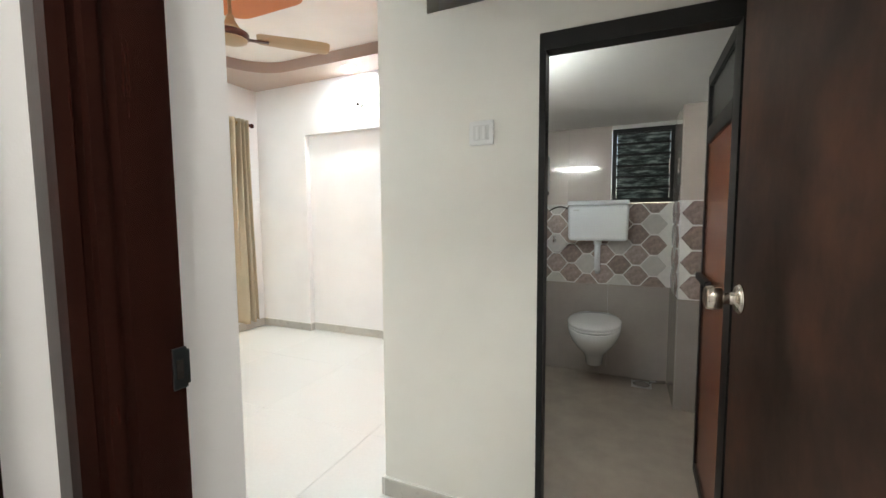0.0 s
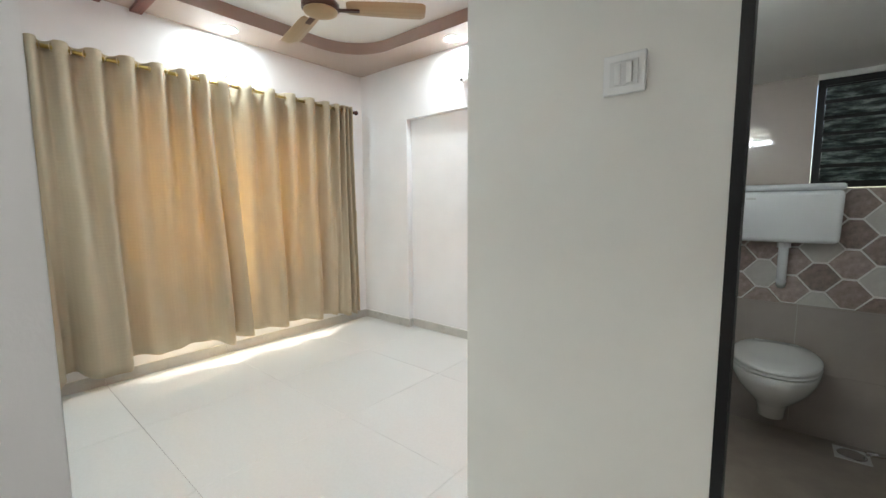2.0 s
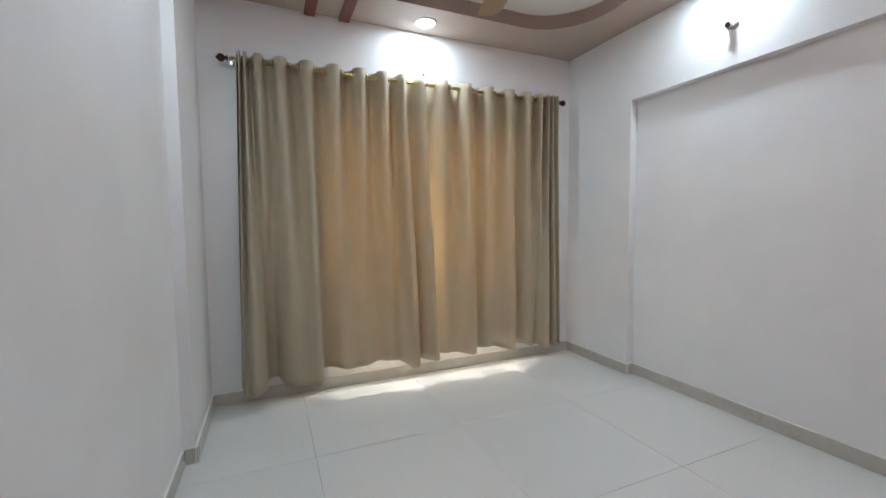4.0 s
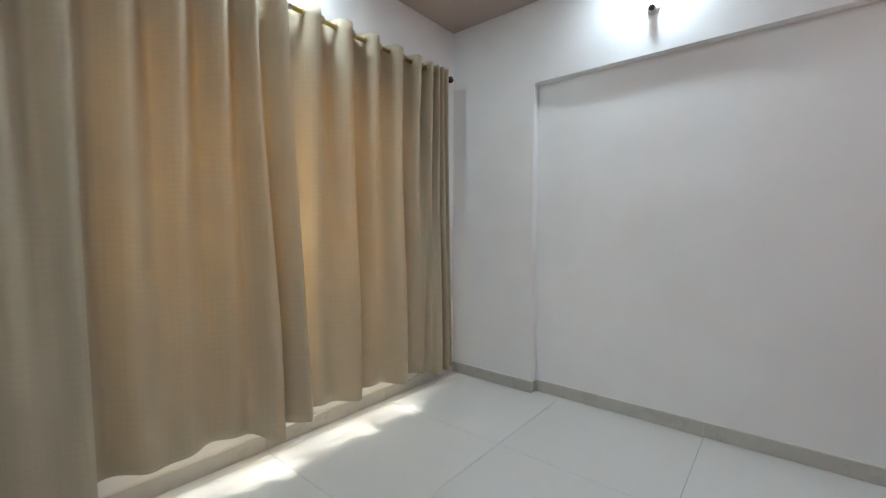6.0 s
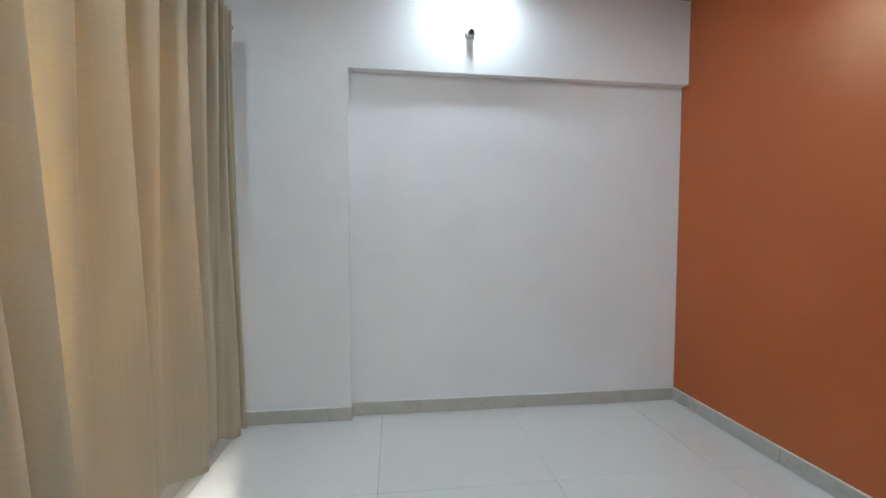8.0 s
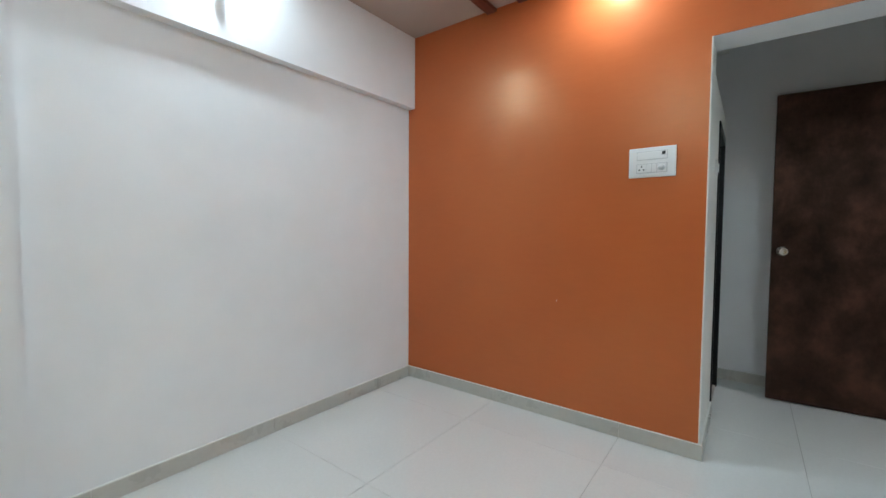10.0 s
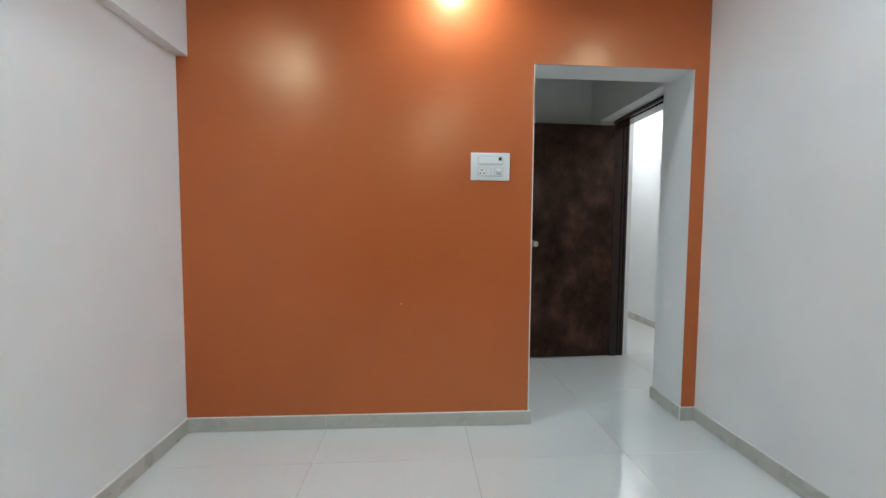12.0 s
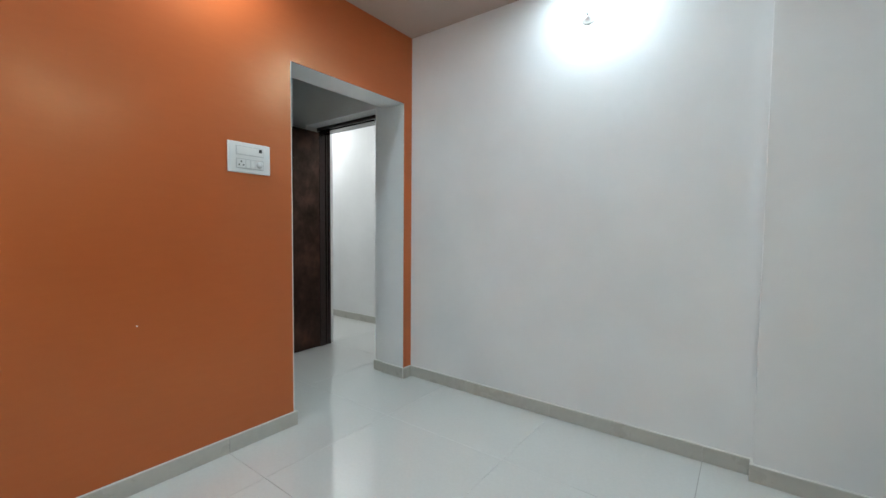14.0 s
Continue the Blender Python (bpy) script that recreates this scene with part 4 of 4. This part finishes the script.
def wall_hung_wc():
    """A wall-hung pan with a closed lid."""
    wc = empty("toilet_bowl", (-0.08, YT, 0.045), "white wall-hung ceramic toilet with a closed lid", "toilet")

    def ring(cy, rx, ry, z, n=32):
        out = []
        for i in range(n):
            a = 2 * math.pi * i / n
            c, s = math.cos(a), math.sin(a)
            x = rx * math.copysign(abs(c) ** 0.85, c)
            y = cy + ry * s
            out.append((x, min(y, -0.008), z))
        return out

    def loft(rings):
        bm = bmesh.new()
        vs = [[bm.verts.new(p) for p in r] for r in rings]
        n = len(vs[0])
        for a, b in zip(vs, vs[1:]):
            for i in range(n):
                bm.faces.new((a[i], a[(i + 1) % n], b[(i + 1) % n], b[i]))
        bm.faces.new(vs[0][::-1])
        bm.faces.new(vs[-1])
        return bm

    part("bowl", loft([ring(-0.19, 0.046, 0.07, 0.105), ring(-0.19, 0.056, 0.085, 0.112), ring(-0.195, 0.060, 0.10, 0.16), ring(-0.205, 0.078, 0.14, 0.205), ring(-0.222, 0.118, 0.20, 0.255), ring(-0.24, 0.150, 0.24, 0.305), ring(-0.248, 0.168, 0.262, 0.35), ring(-0.25, 0.175, 0.271, 0.388), ring(-0.25, 0.172, 0.268, 0.396)]), CERAMIC, wc, smooth=True)
    # Near-black ring puts the seam's shade between bowl and seat into colour.
    part("seat_gap_shade", loft([ring(-0.25, 0.160, 0.256, 0.396), ring(-0.25, 0.160, 0.256, 0.402)]), SOCKET, wc, "dark ring in place of the shaded gap under the seat")
    part("seat", loft([ring(-0.25, 0.172, 0.268, 0.402), ring(-0.25, 0.178, 0.274, 0.407), ring(-0.25, 0.176, 0.272, 0.415)]), CERAMIC, wc, smooth=True)
    part("lid", loft([ring(-0.25, 0.170, 0.266, 0.418), ring(-0.25, 0.178, 0.274, 0.423), ring(-0.25, 0.177, 0.272, 0.434), ring(-0.25, 0.166, 0.258, 0.441), ring(-0.25, 0.10, 0.17, 0.446)]), CERAMIC, wc, "closed glossy white lid", True)
    for dx in (-0.07, 0.07):
        part("lid_hinge", tube((dx - 0.02, -0.03, 0.432), (dx + 0.02, -0.03, 0.432), 0.011, seg=12), CERAMIC, wc, smooth=True)
    part("outlet", tube((0, -0.10, 0.20), (0, -0.004, 0.20), 0.05), CERAMIC, wc, smooth=True)
    part("badge", tube((0.0, -0.478, 0.345), (0.0, -0.470, 0.345), 0.008, seg=12), SOCKET, wc)
    return wc


wall_hung_wc()


def cistern():
    c = empty("toilet_cistern", (-0.08, YT, 1.03), "white plastic wall cistern with a flush pipe", "cistern")
    bm = bmesh.new()
    add_box(bm, (-0.207, -0.155, 0.0), (0.207, -0.008, 0.258), 0.026, 4)
    for v in bm.verts:
        k = 1 - 0.03 * (1 - v.co.z / 0.262)
        v.co.x *= k
    part("tank", bm, CISTERN, c, smooth=True)
    part("lid", box((-0.208, -0.157, 0.258), (0.208, -0.008, 0.290), 0.014, 3), CISTERN, c, smooth=True)
    part("maker_mark", box((-0.165, -0.1562, 0.215), (-0.125, -0.1552, 0.226)), PLASTIC_GREY, c)
    pipe = tube((0, -0.075, -0.195), (0, -0.075, 0.002), 0.021)
    add_tube(pipe, (0, -0.075, -0.195), (0, -0.004, -0.235), 0.021)
    part("flush_pipe", pipe, CISTERN, c, "white flush pipe", True)
    part("pipe_nut", tube((0, -0.075, -0.03), (0, -0.075, 0.0), 0.028, seg=8), CISTERN, c)
    hose = bmesh.new()
    last = None
    for k in range(9):
        q = Vector((-0.195 - 0.02 * k, -0.08 + 0.008 * k, 0.225 + 0.025 * math.sin(k * 0.4)))
        if last is not None:
            add_tube(hose, last, q, 0.0055, seg=8)
        last = q
    part("inlet_hose", hose, SOCKET, c, "thin dark inlet hose", True)
    return c


cistern()
cabinet = empty("mirror_cabinet", (-0.525, YT, 1.37), "small white wall cabinet with a dark base", "cabinet")
part("body", box((-0.08, -0.11, 0.03), (0.085, 0, 0.30), 0.02, 4), CISTERN, cabinet)
part("base", box((-0.078, -0.10, 0.0), (0.08, 0, 0.032), 0.006), BLACKPVC, cabinet, "dark base")
part("knob", tube((0.085, -0.06, 0.16), (0.1, -0.06, 0.16), 0.007), CHROME, cabinet)
tap = empty("stop_valve", (-0.395, YT, 1.02), "small chrome stop valve on the tiled wall", "valve")
part("body", tube((0, 0, 0), (0, -0.055, 0), 0.011), CHROME, tap, smooth=True)
part("handle", tube((0, -0.05, 0), (0, -0.05, 0.035), 0.008), CHROME, tap, smooth=True)

drain = empty("floor_drain", (0.235, 3.39, ZT0), "chrome floor drain cover on the toilet floor", "floor drain")
part("cover", lathe([(0.055, 0.0005), (0.055, 0.004), (0.045, 0.006), (0.012, 0.0055)], (0, 0, 0), 26), CHROME, drain, smooth=True)
part("plate", box((-0.065, -0.065, 0.0), (0.065, 0.065, 0.002)), PLASTIC_GREY, drain)
part("waste_pipe", tube((0.05, 0.02, 0.018), (0.15, 0.05, 0.02), 0.011), CHROME, drain, smooth=True)

# toilet door: black frame, hinged leaf with a grey panel over a red-brown one
door2 = empty("door_2", (0.395, 1.752, ZT0), "toilet door with red-brown panel, standing open inwards", "door", kind="structure")
d2 = Vector(door2.location)
part("door_frame", local(boxes(((-0.177, YD1 - 0.008, 0), (-0.155, YD1 + 0.055, 1.765)), ((0.392, YD1 - 0.008, 0), (0.44, YD1 + 0.055, 1.765)), ((-0.177, YD1 - 0.008, 1.765), (0.44, YD1 + 0.055, 1.822))), d2), BLACKPVC, door2, "black painted door frame")
turn2 = Matrix.Rotation(radians(-1.5), 4, "Z")
x0, x1, w2, zh = -0.002, 0.030, 0.562, 1.775


def leaf_piece(a, b, bevel=0.002):
    bm = box(a, b, bevel)
    bm.transform(turn2)
    return bm


leaf2 = part("door_leaf", leaf_piece((x0 + 0.008, 0.03, 0.095), (x1 - 0.008, w2 - 0.03, 1.50)), REDDOOR, door2, "red-brown wood-grain panel")
part("top_panel", leaf_piece((x0 + 0.010, 0.045, 1.555), (x1 - 0.010, w2 - 0.045, zh - 0.04)), GREYPANEL, leaf2, "dark grey upper panel")
for a, b in (((x0, 0.0, 0.055), (x1, 0.032, zh)), ((x0, w2 - 0.032, 0.055), (x1, w2, zh)), ((x0, 0.032, zh - 0.045), (x1, w2 - 0.032, zh)), ((x0, 0.032, 1.495), (x1, w2 - 0.032, 1.56)), ((x0, 0.032, 0.055), (x1, w2 - 0.032, 0.10))):
    part("leaf_rail", leaf_piece(a, b), BLACKPVC, leaf2, "black leaf edging")
bolt = leaf_piece((x0 - 0.022, w2 - 0.30, 0.925), (x0, w2 - 0.02, 0.952), 0.004)
part("tower_bolt", bolt, BLACKPVC, leaf2, "dark metal bolt")
bm = tube((x0 - 0.014, w2 - 0.05, 0.94), (x0 - 0.014, w2 + 0.03, 0.94), 0.007)
bm.transform(turn2)
part("bolt_rod", bm, STEEL, leaf2)


def tube_light(x0, x1, y, z):
    t = empty("tube_light", ((x0 + x1) / 2, y, z), "short cool white tube light over the toilet door", "tube light")
    L = (x1 - x0) / 2
    part("batten", box((-L - 0.02, 0.0, -0.02), (L + 0.02, 0.028, 0.02), 0.003), PLASTIC, t)
    part("tube", tube((-L, 0.044, 0), (L, 0.044, 0), 0.014), TUBE_FACE, t, "glowing tube", True)
    for s in (-1, 1):
        part("end_cap", tube((s * L, 0.044, 0), (s * (L + 0.018), 0.044, 0), 0.0155), PLASTIC, t)
    return t


tube_light(-0.58, -0.2, YD1 + 0.11, 1.74)

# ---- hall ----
# Assumed lamps, out of view, added to brighten the hall and passage.
def added_hall_lamp(x, y):
    c = empty("added_hall_light", (x, y, H), "assumed hall ceiling light, out of view, added to light the passage", "ceiling light", "hall ceiling lights")
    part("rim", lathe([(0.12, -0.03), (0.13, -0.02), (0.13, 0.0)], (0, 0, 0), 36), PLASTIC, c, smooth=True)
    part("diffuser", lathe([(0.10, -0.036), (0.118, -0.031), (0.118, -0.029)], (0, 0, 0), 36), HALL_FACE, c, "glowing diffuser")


added_hall_lamp(1.6, 0.0)
added_hall_lamp(-0.08, -0.06)
cab = empty("meter_box", (2.42, YH, 2.23), "dark grey wall box high on the hall wall", "wall box")
part("body", box((-0.13, 0, -0.26), (0.13, 0.09, 0.26), 0.006), GREYPANEL, cab)
part("cover", box((-0.12, 0.09, -0.25), (0.12, 0.098, 0.25), 0.004), GREYPANEL, cab)
hs = empty("light_switch", (2.36, YH, 1.525), "small white switch on the far hall wall", "switch")
part("plate", box((-0.045, 0, -0.045), (0.045, 0.010, 0.045), 0.004), PLASTIC, hs)
part("rocker", box((-0.02, 0.010, -0.024), (0.02, 0.015, 0.024), 0.002), PLASTIC, hs)

# ---- floor tiles, 0.8 m square ----
def tile_mesh(w, d):
    bm = box((0, 0, -0.01), (w, d, 0.0), 0.0007, 1)
    me = bpy.data.meshes.new("tile")
    bmesh.ops.recalc_face_normals(bm, faces=bm.faces)
    bm.to_mesh(me)
    bm.free()
    me.materials.append(TILE)
    return me


FULL = tile_mesh(0.7984, 0.7984)
rnd = random.Random(5)
for i in range(-4, 6):
    for j in range(-3, 4):
        x, y = -1.17 + 0.8 * i, 1.275 + 0.8 * j
        if y > 2.0 and x > -0.5:
            continue
        ob = new("floor_tile", FULL)
        ob.location = (x + 0.0008, y + 0.0008, rnd.uniform(-0.0004, 0.0))
        ob.parent = floor
